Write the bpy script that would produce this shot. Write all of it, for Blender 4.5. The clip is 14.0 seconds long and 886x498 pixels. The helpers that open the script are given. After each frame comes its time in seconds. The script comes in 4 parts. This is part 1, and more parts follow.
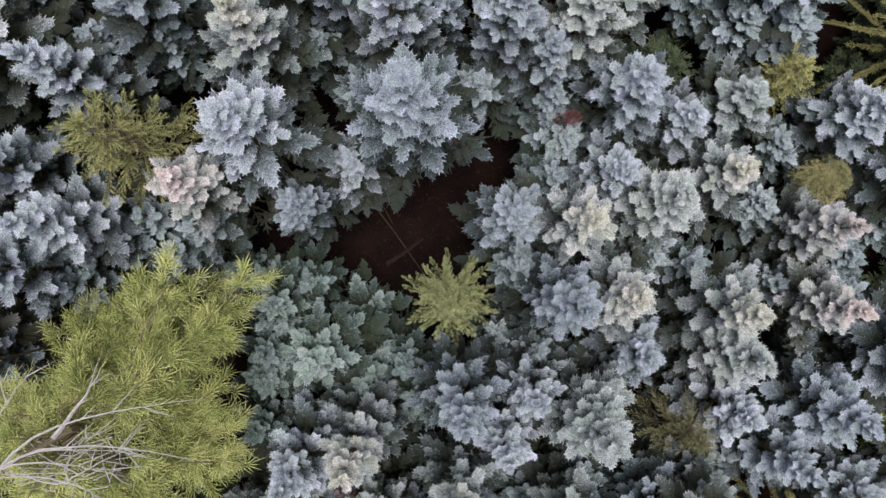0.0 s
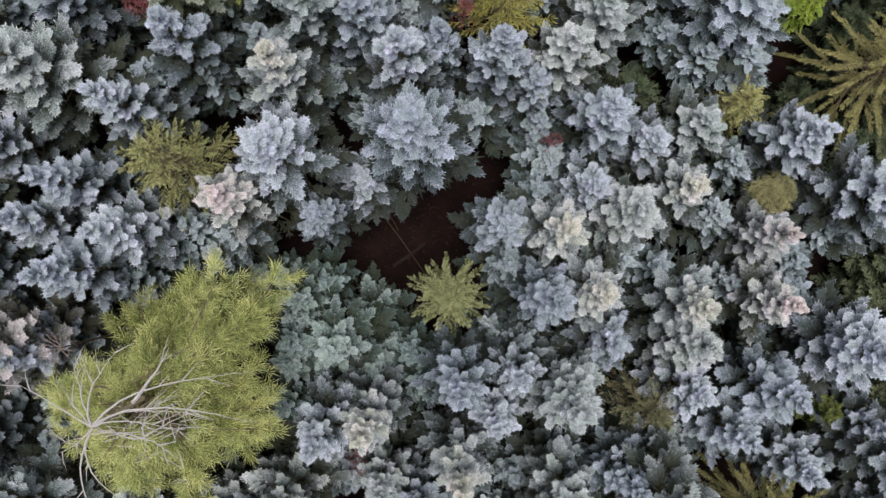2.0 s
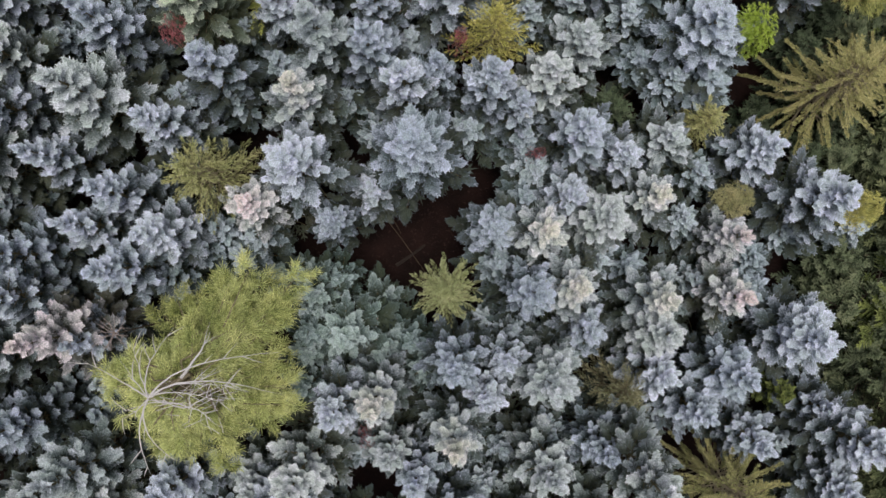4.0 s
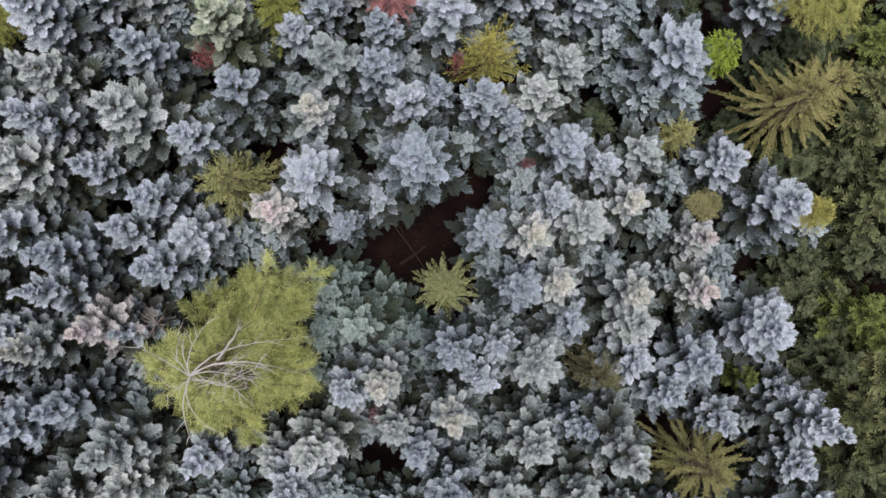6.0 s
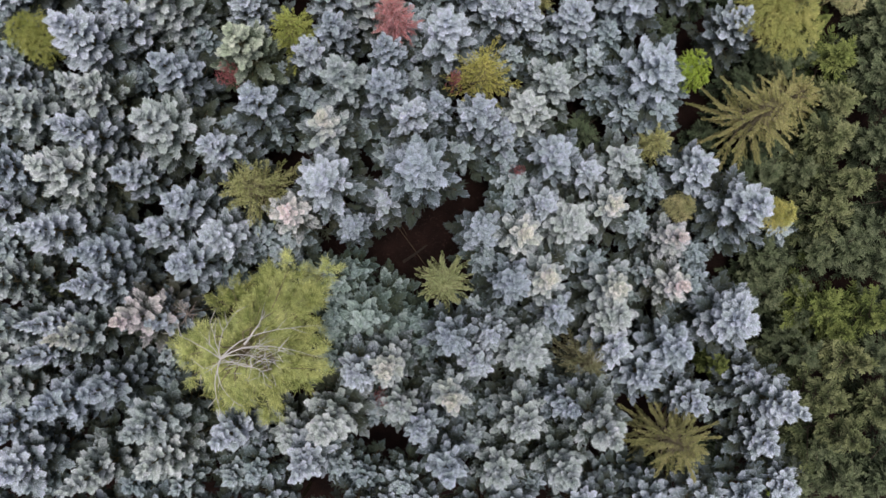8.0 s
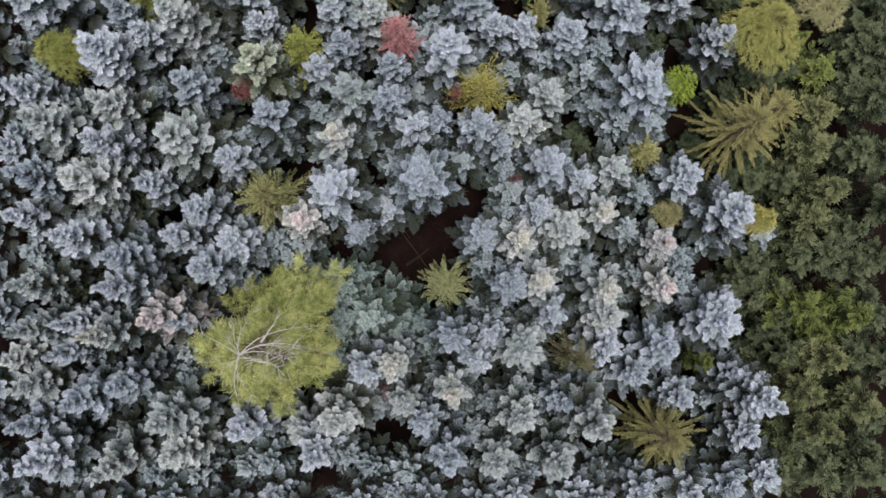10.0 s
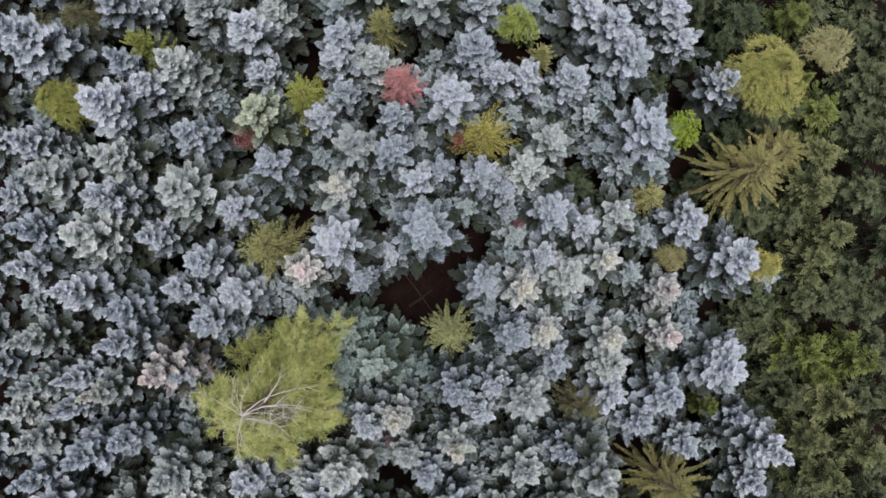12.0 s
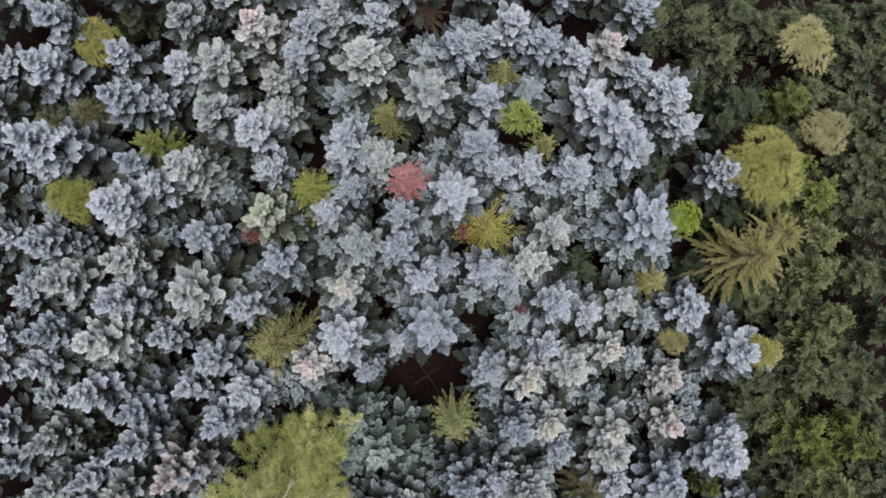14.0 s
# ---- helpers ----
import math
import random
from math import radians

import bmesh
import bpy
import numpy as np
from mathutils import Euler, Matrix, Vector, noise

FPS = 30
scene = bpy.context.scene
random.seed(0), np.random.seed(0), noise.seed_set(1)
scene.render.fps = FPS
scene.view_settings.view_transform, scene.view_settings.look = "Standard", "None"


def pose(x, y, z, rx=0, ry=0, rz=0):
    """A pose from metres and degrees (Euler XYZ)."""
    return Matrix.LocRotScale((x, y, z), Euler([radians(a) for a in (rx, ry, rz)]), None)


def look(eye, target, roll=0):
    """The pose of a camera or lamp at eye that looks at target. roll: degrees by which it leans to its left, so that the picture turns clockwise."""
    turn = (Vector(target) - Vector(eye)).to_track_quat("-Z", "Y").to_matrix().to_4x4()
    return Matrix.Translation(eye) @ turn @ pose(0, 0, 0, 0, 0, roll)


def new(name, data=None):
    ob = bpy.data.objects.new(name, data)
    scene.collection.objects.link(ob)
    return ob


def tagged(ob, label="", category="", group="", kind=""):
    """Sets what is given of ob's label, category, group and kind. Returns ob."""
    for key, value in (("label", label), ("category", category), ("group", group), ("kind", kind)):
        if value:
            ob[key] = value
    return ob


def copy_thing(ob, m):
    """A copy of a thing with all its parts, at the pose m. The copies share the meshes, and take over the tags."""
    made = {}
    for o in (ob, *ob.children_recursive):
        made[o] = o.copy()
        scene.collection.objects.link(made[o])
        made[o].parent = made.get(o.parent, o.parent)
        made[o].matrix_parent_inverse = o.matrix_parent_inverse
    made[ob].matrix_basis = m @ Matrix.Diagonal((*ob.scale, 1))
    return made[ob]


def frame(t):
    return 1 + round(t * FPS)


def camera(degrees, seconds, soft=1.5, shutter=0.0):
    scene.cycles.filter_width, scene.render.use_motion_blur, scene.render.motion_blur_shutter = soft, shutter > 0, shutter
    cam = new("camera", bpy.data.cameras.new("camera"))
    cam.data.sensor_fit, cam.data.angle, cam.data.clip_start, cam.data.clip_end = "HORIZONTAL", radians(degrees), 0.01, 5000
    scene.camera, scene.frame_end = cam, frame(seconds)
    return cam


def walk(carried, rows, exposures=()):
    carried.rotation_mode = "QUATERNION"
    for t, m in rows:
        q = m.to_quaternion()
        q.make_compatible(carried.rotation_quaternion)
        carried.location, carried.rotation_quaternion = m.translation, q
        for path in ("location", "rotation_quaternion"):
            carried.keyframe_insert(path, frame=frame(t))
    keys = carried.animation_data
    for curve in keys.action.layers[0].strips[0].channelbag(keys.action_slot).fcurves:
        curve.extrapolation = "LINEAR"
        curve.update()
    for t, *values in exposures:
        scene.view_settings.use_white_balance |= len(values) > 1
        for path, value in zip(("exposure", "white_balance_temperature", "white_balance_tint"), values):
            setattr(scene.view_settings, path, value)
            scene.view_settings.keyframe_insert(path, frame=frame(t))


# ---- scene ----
cam = camera(74.0, 14.0, soft=1.45)
METRES, EYE, TILT, LEAN, TURN = 18.0, 23.6, -90.0, 0.0, 0.0
EXPOSURE = -0.36
ROWS = [
    (0.0, 0.0, 0.0, 0.0, 0.0, 0.0, -0.0),
    (0.5, 0.0007, -0.0433, 0.0006, -0.02, 0.13, -0.01),
    (1.0, 0.0011, -0.0868, 0.0015, -0.01, 0.19, -0.02),
    (1.5, 0.001, -0.1305, 0.0015, -0.02, 0.27, -0.04),
    (2.0, 0.0002, -0.1727, 0.0002, -0.02, 0.35, -0.04),
    (2.5, 0.0012, -0.2141, -0.0018, -0.04, 0.4, -0.03),
    (3.0, 0.0026, -0.2553, -0.003, -0.05, 0.47, -0.01),
    (5.5, 0.0068, -0.4637, -0.0071, -0.01, 0.65, 0.07),
    (6.0, 0.0076, -0.5048, -0.008, 0.01, 0.66, 0.07),
    (6.5, 0.0081, -0.5457, -0.0103, 0.0, 0.7, 0.08),
    (7.0, 0.0088, -0.587, -0.0112, -0.0, 0.69, 0.09),
    (7.5, 0.0101, -0.6284, -0.013, 0.01, 0.71, 0.1),
    (8.0, 0.0098, -0.6693, -0.0152, 0.01, 0.72, 0.12),
    (8.5, 0.0092, -0.7096, -0.0162, 0.02, 0.74, 0.12),
    (9.0, 0.0084, -0.7458, -0.0172, 0.02, 0.76, 0.11),
    (9.5, 0.0077, -0.7700, -0.0165, 0.03, 0.77, 0.1),
    (10.0, 0.0067, -0.7787, -0.0062, 0.04, 0.79, 0.09),
    (10.5, 0.0058, -0.7797, 0.0145, 0.04, 0.8, 0.08),
    (11.0, 0.0039, -0.7756, 0.0457, 0.06, 0.8, 0.07),
    (11.5, 0.0012, -0.7733, 0.0874, 0.1, 0.8, 0.19),
    (12.0, -0.0, -0.7729, 0.1375, 0.12, 0.81, 0.28),
    (12.5, -0.0015, -0.777, 0.1954, 0.14, 0.81, 0.35),
    (13.0, -0.0044, -0.7828, 0.2598, 0.16, 0.83, 0.41),
    (13.5, -0.007, -0.7925, 0.3324, 0.18, 0.85, 0.5),
    (14.0, -0.0103, -0.8033, 0.4137, 0.2, 0.89, 0.57),
]
walk(cam, [(t, pose(0, 0, EYE, TILT, LEAN, TURN) @ pose(METRES * x, METRES * y, METRES * z, 90 + pitch, roll, yaw)) for t, x, y, z, yaw, pitch, roll in ROWS],
     [(0.0, EXPOSURE), (6.0, EXPOSURE - 0.02), (14.0, EXPOSURE - 0.06)])


# ---------------------------------------------------------------- daylight
world = bpy.data.worlds.new("overcast_sky")
scene.world = world
world.use_nodes = True
sky = world.node_tree.nodes.new("ShaderNodeTexSky")
sky.sky_type, sky.sun_disc = "NISHITA", False
sky.sun_elevation, sky.sun_rotation = radians(86), radians(135)
sky.air_density, sky.dust_density, sky.ozone_density = 1.0, 4.0, 1.0
back = world.node_tree.nodes["Background"]
back.inputs["Strength"].default_value = 0.13
cloud = world.node_tree.nodes.new("ShaderNodeHueSaturation")
cloud.inputs["Saturation"].default_value = 0.35
world.node_tree.links.new(sky.outputs[0], cloud.inputs["Color"])
world.node_tree.links.new(cloud.outputs[0], back.inputs["Color"])
sun = new("sun", bpy.data.lights.new("sun", "SUN"))
sun.data.energy, sun.data.angle, sun.data.color = 1.3, radians(30), (1.0, 0.97, 0.93)
sun.matrix_world = look((2, -2, 45), (0, 0, 0))

# ---------------------------------------------------------------- materials


def shader(name, roughness=0.8, gloss=0.25):
    m = bpy.data.materials.new(name)
    m.use_nodes = True
    n = m.node_tree.nodes
    b = n["Principled BSDF"]
    b.inputs["Roughness"].default_value = roughness
    b.inputs["Specular IOR Level"].default_value = gloss
    return m, n, m.node_tree.links, b


def mixed(n, l, kind, fac, a, b):
    """A colour mix node; a and b are colours or sockets."""
    x = n.new("ShaderNodeMix")
    x.data_type, x.blend_type = "RGBA", kind
    for socket, v in ((x.inputs[0], fac), (x.inputs[6], a), (x.inputs[7], b)):
        if isinstance(v, bpy.types.NodeSocket):
            l.new(v, socket)
        elif isinstance(v, (int, float)):
            socket.default_value = v
        else:
            socket.default_value = (*v, 1.0)
    return x.outputs[2]


def ranged(n, l, v, lo, hi, a=0.0, b=1.0):
    r = n.new("ShaderNodeMapRange")
    l.new(v, r.inputs[0])
    for i, x in enumerate((lo, hi, a, b)):
        r.inputs[i + 1].default_value = x
    return r.outputs[0]


def foliage(name, deep, middle, tip, grain=55.0, start=0.4, full=1.0, rough=0.75, bloom_shade=0.0):
    """Needles or leaves that are paler towards the ends of the twigs; one factor sets how much more bloom the top
    shoots carry and how much shade is painted in lower down.
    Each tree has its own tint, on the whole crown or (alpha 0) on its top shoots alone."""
    m, n, l, b = shader(name, rough, 0.2)
    uv = n.new("ShaderNodeUVMap")
    part_of = n.new("ShaderNodeSeparateXYZ")
    l.new(uv.outputs[0], part_of.inputs[0])
    geo, info, co = n.new("ShaderNodeNewGeometry"), n.new("ShaderNodeObjectInfo"), n.new("ShaderNodeTexCoord")
    fine = n.new("ShaderNodeTexNoise")
    fine.inputs["Scale"].default_value, fine.inputs["Detail"].default_value = grain, 3.0
    wide = n.new("ShaderNodeTexNoise")
    wide.inputs["Scale"].default_value, wide.inputs["Detail"].default_value = 1.3, 2.0
    l.new(co.outputs["Object"], fine.inputs["Vector"])
    l.new(co.outputs["Object"], wide.inputs["Vector"])

    def total(u, v):
        t = n.new("ShaderNodeMath")
        t.operation = "ADD"
        l.new(u, t.inputs[0])
        l.new(v, t.inputs[1])
        return t.outputs[0]

    # single needles, the shade between them put into the colour as noise
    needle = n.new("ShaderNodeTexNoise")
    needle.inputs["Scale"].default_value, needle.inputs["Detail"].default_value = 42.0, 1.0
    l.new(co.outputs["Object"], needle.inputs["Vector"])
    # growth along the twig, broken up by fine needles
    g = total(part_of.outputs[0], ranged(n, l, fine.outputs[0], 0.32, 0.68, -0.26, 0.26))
    # lower levels darkened, shade put into the colour; top levels gain bloom
    g = total(g, ranged(n, l, part_of.outputs[1], 0.12, 0.62, -0.46 * bloom_shade, 0.42 * bloom_shade))
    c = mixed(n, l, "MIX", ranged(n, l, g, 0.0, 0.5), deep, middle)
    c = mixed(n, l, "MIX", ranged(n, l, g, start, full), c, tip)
    c = mixed(n, l, "MULTIPLY", 1.0, c, mixed(n, l, "MIX", ranged(n, l, wide.outputs[0], 0.35, 0.65), (0.82, 0.88, 0.80), (1.1, 1.08, 1.1)))
    c = mixed(n, l, "MULTIPLY", 1.0, c, mixed(n, l, "MIX", geo.outputs["Random Per Island"], (0.86, 0.87, 0.85), (1.12, 1.11, 1.12)))
    c = mixed(n, l, "MULTIPLY", 1.0, c, mixed(n, l, "MIX", info.outputs["Random"], (0.80, 0.83, 0.85), (1.12, 1.1, 1.09)))
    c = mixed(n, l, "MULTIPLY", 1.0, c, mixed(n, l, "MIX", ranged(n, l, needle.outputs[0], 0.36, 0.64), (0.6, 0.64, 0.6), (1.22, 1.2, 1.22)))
    where = n.new("ShaderNodeMath")
    where.operation = "MAXIMUM"
    l.new(info.outputs["Alpha"], where.inputs[0])
    l.new(ranged(n, l, part_of.outputs[1], 0.55, 0.9), where.inputs[1])
    c = mixed(n, l, "MULTIPLY", where.outputs[0], c, info.outputs["Color"])
    l.new(c, b.inputs["Base Color"])
    bump = n.new("ShaderNodeBump")
    bump.inputs["Strength"].default_value, bump.inputs["Distance"].default_value = 0.6, 0.03
    l.new(fine.outputs[0], bump.inputs["Height"])
    l.new(bump.outputs[0], b.inputs["Normal"])
    return m


def wood(name, dark, light, scale=14.0):
    m, n, l, b = shader(name, 0.9, 0.15)
    co, no = n.new("ShaderNodeTexCoord"), n.new("ShaderNodeTexNoise")
    no.inputs["Scale"].default_value, no.inputs["Detail"].default_value = scale, 5.0
    l.new(co.outputs["Object"], no.inputs["Vector"])
    l.new(mixed(n, l, "MIX", ranged(n, l, no.outputs[0], 0.3, 0.7), dark, light), b.inputs["Base Color"])
    bump = n.new("ShaderNodeBump")
    bump.inputs["Distance"].default_value = 0.02
    l.new(no.outputs[0], bump.inputs["Height"])
    l.new(bump.outputs[0], b.inputs["Normal"])
    return m


def litter():
    m, n, l, b = shader("needle_litter", 0.95, 0.1)
    co = n.new("ShaderNodeTexCoord")
    a, f = n.new("ShaderNodeTexNoise"), n.new("ShaderNodeTexNoise")
    a.inputs["Scale"].default_value, a.inputs["Detail"].default_value = 0.8, 4.0
    f.inputs["Scale"].default_value, f.inputs["Detail"].default_value = 22.0, 6.0
    for q in (a, f):
        l.new(co.outputs["Object"], q.inputs["Vector"])
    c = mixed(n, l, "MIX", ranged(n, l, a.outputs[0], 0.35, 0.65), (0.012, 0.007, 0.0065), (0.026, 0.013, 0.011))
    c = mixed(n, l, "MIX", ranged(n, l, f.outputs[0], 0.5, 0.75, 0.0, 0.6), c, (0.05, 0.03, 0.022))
    l.new(c, b.inputs["Base Color"])
    bump = n.new("ShaderNodeBump")
    bump.inputs["Distance"].default_value = 0.05
    l.new(f.outputs[0], bump.inputs["Height"])
    l.new(bump.outputs[0], b.inputs["Normal"])
    return m


M_FIR = foliage("frosted_needles", (0.08, 0.088, 0.062), (0.165, 0.196, 0.216), (0.91, 0.93, 1.0), 32.0, 0.38, 1.03, bloom_shade=1.0)
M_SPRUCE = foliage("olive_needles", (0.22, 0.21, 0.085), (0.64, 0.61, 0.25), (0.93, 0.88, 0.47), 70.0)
M_LARCH = foliage("larch_needles", (0.165, 0.185, 0.06), (0.68, 0.70, 0.25), (0.98, 0.97, 0.50), 80.0, bloom_shade=0.4)
M_CEDAR = foliage("cedar_sprays", (0.018, 0.0245, 0.012), (0.076, 0.092, 0.046), (0.27, 0.29, 0.15), 28.0, bloom_shade=0.5)
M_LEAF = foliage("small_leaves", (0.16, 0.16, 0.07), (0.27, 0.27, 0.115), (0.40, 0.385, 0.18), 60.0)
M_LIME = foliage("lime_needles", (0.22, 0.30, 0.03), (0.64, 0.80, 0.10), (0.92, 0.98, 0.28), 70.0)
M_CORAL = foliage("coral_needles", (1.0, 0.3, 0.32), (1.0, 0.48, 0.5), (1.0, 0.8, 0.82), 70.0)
M_BARK = wood("bark", (0.06, 0.045, 0.035), (0.16, 0.12, 0.09))
M_FIR_WOOD = wood("fir_twig", (0.10, 0.08, 0.045), (0.26, 0.21, 0.11), 20.0)
M_TWIG = wood("pale_twig", (0.20, 0.16, 0.10), (0.40, 0.33, 0.22), 30.0)
M_DEAD = wood("bleached_wood", (0.62, 0.57, 0.55), (0.86, 0.81, 0.79), 30.0)
M_SAPLING = wood("dead_twig_wood", (0.30, 0.24, 0.22), (0.52, 0.43, 0.40), 30.0)
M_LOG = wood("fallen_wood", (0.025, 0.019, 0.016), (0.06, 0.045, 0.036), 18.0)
M_POLE = wood("fallen_pole_wood", (0.09, 0.065, 0.045), (0.17, 0.12, 0.08), 18.0)
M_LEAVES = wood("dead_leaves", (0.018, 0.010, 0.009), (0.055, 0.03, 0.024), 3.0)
M_GROUND = litter()

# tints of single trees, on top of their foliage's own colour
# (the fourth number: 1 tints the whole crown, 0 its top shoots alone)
# third here: low firs darkened, the shade between taller trees put into the tint
BLUE, GREEN, FIR_SHADE = (0.975, 0.99, 1.09, 1), (1.0, 1.0, 0.98, 1), (0.82, 0.88, 0.92, 1)
CREAM, PINK = (1.36, 1.22, 1.06, 0.0), (1.32, 1.08, 1.05, 0.2)
PLAIN, OLIVE, GOLD, RED, LIME, STRAW = (1, 1, 1, 1), (1.0, 0.99, 1.0, 1), (0.72, 0.68, 0.66, 1), (2.3, 0.8, 2.0, 1), (0.98, 1.42, 0.75, 1), (2.5, 2.3, 1.8, 1)
# second here: cedars darkened, shade between the trees put into the tint
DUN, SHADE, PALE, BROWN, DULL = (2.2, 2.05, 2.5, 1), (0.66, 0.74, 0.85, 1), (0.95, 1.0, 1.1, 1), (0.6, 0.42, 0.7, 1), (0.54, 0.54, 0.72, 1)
AMBER = (1.16, 1.08, 0.74, 1)
GRASS, SAGE, YELLOW = (0.8, 0.76, 1.3, 1), (1.1, 1.1, 0.84, 1), (0.86, 0.93, 0.6, 1)
MOSS = (2.1, 2.1, 1.5, 1)
ROSE = (1.3, 1.06, 1.04, 0.7)
# greener, less frosted firs; their shade by the clearing is in the tint
TEAL_SHADE = (0.70, 0.80, 0.75, 1)
STAND, FRESH, TAN = (1.08, 1.1, 1.24, 1), (1.4, 1.44, 0.9, 1), (1.74, 1.61, 1.55, 1)

# ---------------------------------------------------------------- ground


def ground_z(x, y):
    """The slope falls gently to the east."""
    f = 1.0 / (1.0 + (x * x + y * y) / 6000.0)
    return (-0.055 * x + 0.12 * math.sin(0.7 * x + 1.3) * math.cos(0.6 * y)) * f


def sheet(name, us, material):
    bm = bmesh.new()
    grid = [[bm.verts.new((x, y, ground_z(x, y))) for x in us] for y in us]
    for a, b in zip(grid, grid[1:]):
        for i in range(len(us) - 1):
            bm.faces.new((a[i], a[i + 1], b[i + 1], b[i]))
    me = bpy.data.meshes.new(name)
    bm.to_mesh(me)
    bm.free()
    me.polygons.foreach_set("use_smooth", [True] * len(me.polygons))
    me.materials.append(material)
    return new(name, me)


near_steps = [i * 0.5 - 35 for i in range(141)]
far_steps = [-2500, -900, -300, -120, -60]
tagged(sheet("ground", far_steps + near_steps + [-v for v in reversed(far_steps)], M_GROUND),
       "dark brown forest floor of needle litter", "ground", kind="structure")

# ---------------------------------------------------------------- foliage geometry


def leaflets(rows, blunt=0.5, dome=0.34):
    """One frond lying along +x: each row is start on its axis, angle, length and half width of a folded leaflet. Returns points, triangles and growth."""
    P, T, U = [], [], []
    for start, ang, length, half in rows:
        c, s = math.cos(radians(ang)), math.sin(radians(ang))
        k = len(P)
        for a, w, h in ((0.0, 0.0, 0.0), (blunt, half, -0.04), (1.0, 0.0, 0.0), (blunt, -half, -0.04)):
            x, y = start + c * a * length - s * w, s * a * length + c * w
            P.append((x, y, h + 0.10 - dome * (y * y) - 0.22 * x * x))
            U.append(min(1.0, 0.75 * math.hypot(x, y) + 0.3 * a))
        T += [(k, k + 2, k + 1), (k, k + 3, k + 2)]
    return np.array(P), np.array(T), np.array(U)


def both(rows):
    return [(a, s * b, c, d) for a, b, c, d in rows for s in (1, -1)]


def tongue(seed, pairs=7, tufts=7, needle=0.17, blunt=0.0):
    """One shoot end of a fir bough along +x: a slim arched body with needles combed forward on both sides and standing up along its back."""
    rng = random.Random(seed)
    P, T, U = [], [], []

    def half(u):
        return 0.08 + 0.285 * math.sin(math.pi * min(1.0, 0.15 + (0.74 - 0.08 * blunt) * u)) ** 0.85

    def height_at(u, w):
        return 0.10 + 0.20 * (1 - w * w) * min(1.0, 0.5 + u) - 0.36 * max(0.0, u - 0.25) ** 2 - 0.12 * w * w

    def at(u, w, g):
        P.append((u, w * half(u), height_at(u, w) + rng.uniform(-0.02, 0.02)))
        U.append(g)
        return len(P) - 1

    grid = [[at(u, -1.0, 0.34 + 0.26 * u), at(u, rng.uniform(-0.15, 0.15), 0.10 + 0.36 * u), at(u, 1.0, 0.34 + 0.26 * u)] for u in (0.0, 0.48, 0.88 + 0.05 * blunt)]
    for p, q in zip(grid, grid[1:]):
        for i in (0, 1):
            T += [(p[i], q[i], q[i + 1]), (p[i], q[i + 1], p[i + 1])]
    end = at(1.07, 0.0, 0.6)
    T += [(grid[-1][0], end, grid[-1][1]), (grid[-1][1], end, grid[-1][2])]

    def spike(u, w, turn, length, rise, g, wide=0.05):
        x, y, z = u, w * half(u), height_at(u, w)
        c, n, k = math.cos(turn), math.sin(turn), len(P)
        P.extend(((x + n * wide, y - c * wide, z), (x + c * length, y + n * length, z + rise * length), (x - n * wide, y + c * wide, z)))
        U.extend((g, min(1.1, g + 0.56), g))
        T.append((k, k + 1, k + 2))

    for i in range(pairs):
        u = 0.08 + 0.95 * i / (pairs - 1)
        for q in (1, -1):
            spike(u, q * (0.9 if u < 0.9 else 0.45), q * (0.95 - 0.55 * u + rng.uniform(-0.22, 0.22)), needle * rng.uniform(0.75, 1.2), rng.uniform(-0.4, 0.2), 0.44 + 0.1 * u)
    for i in range(tufts):
        u, w = 0.1 + 0.82 * (i + rng.random()) / tufts, rng.uniform(-0.6, 0.6)
        spike(u, w, 1.2 * w + rng.uniform(-0.5, 0.5), needle * rng.uniform(0.7, 1.0), rng.uniform(0.3, 0.8), 0.3 + 0.28 * u)
    return np.array(P), np.array(T), np.array(U)


TONGUES = [tongue(3, 5, 4, 0.19), tongue(4, 6, 4, 0.18, 1.0)]
LOW_TONGUE, SHADE_TONGUE = tongue(5, 3, 1, 0.22), tongue(6, 3, 0, 0.2)
FAN = leaflets(both([(0.1, 52, 0.36, 0.055), (0.36, 46, 0.36, 0.055), (0.6, 38, 0.28, 0.05)]) + [(0.0, 0, 1.0, 0.05)], 0.55)
# halved growth: inner fans darkened for the shade within the crown
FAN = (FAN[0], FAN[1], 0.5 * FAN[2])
WISP = leaflets([(b, a, n, 0.03) for b, a, n in ((0.25, -62, 0.45), (0.0, -30, 0.6), (0.1, -9, 0.85), (0.0, 6, 1.05), (0.3, 30, 0.6), (0.1, 55, 0.5))], 0.4, 0.3)
FEATHER = leaflets(both([(0.03, 58, 0.32, 0.05), (0.26, 52, 0.34, 0.05), (0.48, 46, 0.32, 0.048), (0.70, 38, 0.26, 0.045)]) + [(0.0, 0, 1.0, 0.05)])
FERN = leaflets(both([(0.06, 52, 0.40, 0.08), (0.28, 46, 0.42, 0.08), (0.52, 38, 0.34, 0.07)]) + [(0.0, 0, 1.0, 0.07)], 0.6, 0.2)
SPRIG = leaflets(both([(0.22 * k, 50 - 4 * k, 0.27 - 0.02 * k, 0.032) for k in range(4)]) + [(0.0, 0, 1.0, 0.05)], 0.45, 0.2)
BRUSH = leaflets(both([(0.1, 34, 0.6, 0.07)]) + [(0.0, 0, 1.0, 0.08)], 0.45, 0.2)
STAR = leaflets([(0.0, a, n, 0.032) for a, n in ((-74, 0.62), (-46, 0.85), (-22, 0.7), (0, 1.1), (20, 0.75), (48, 0.9), (76, 0.58))], 0.4, 0.25)


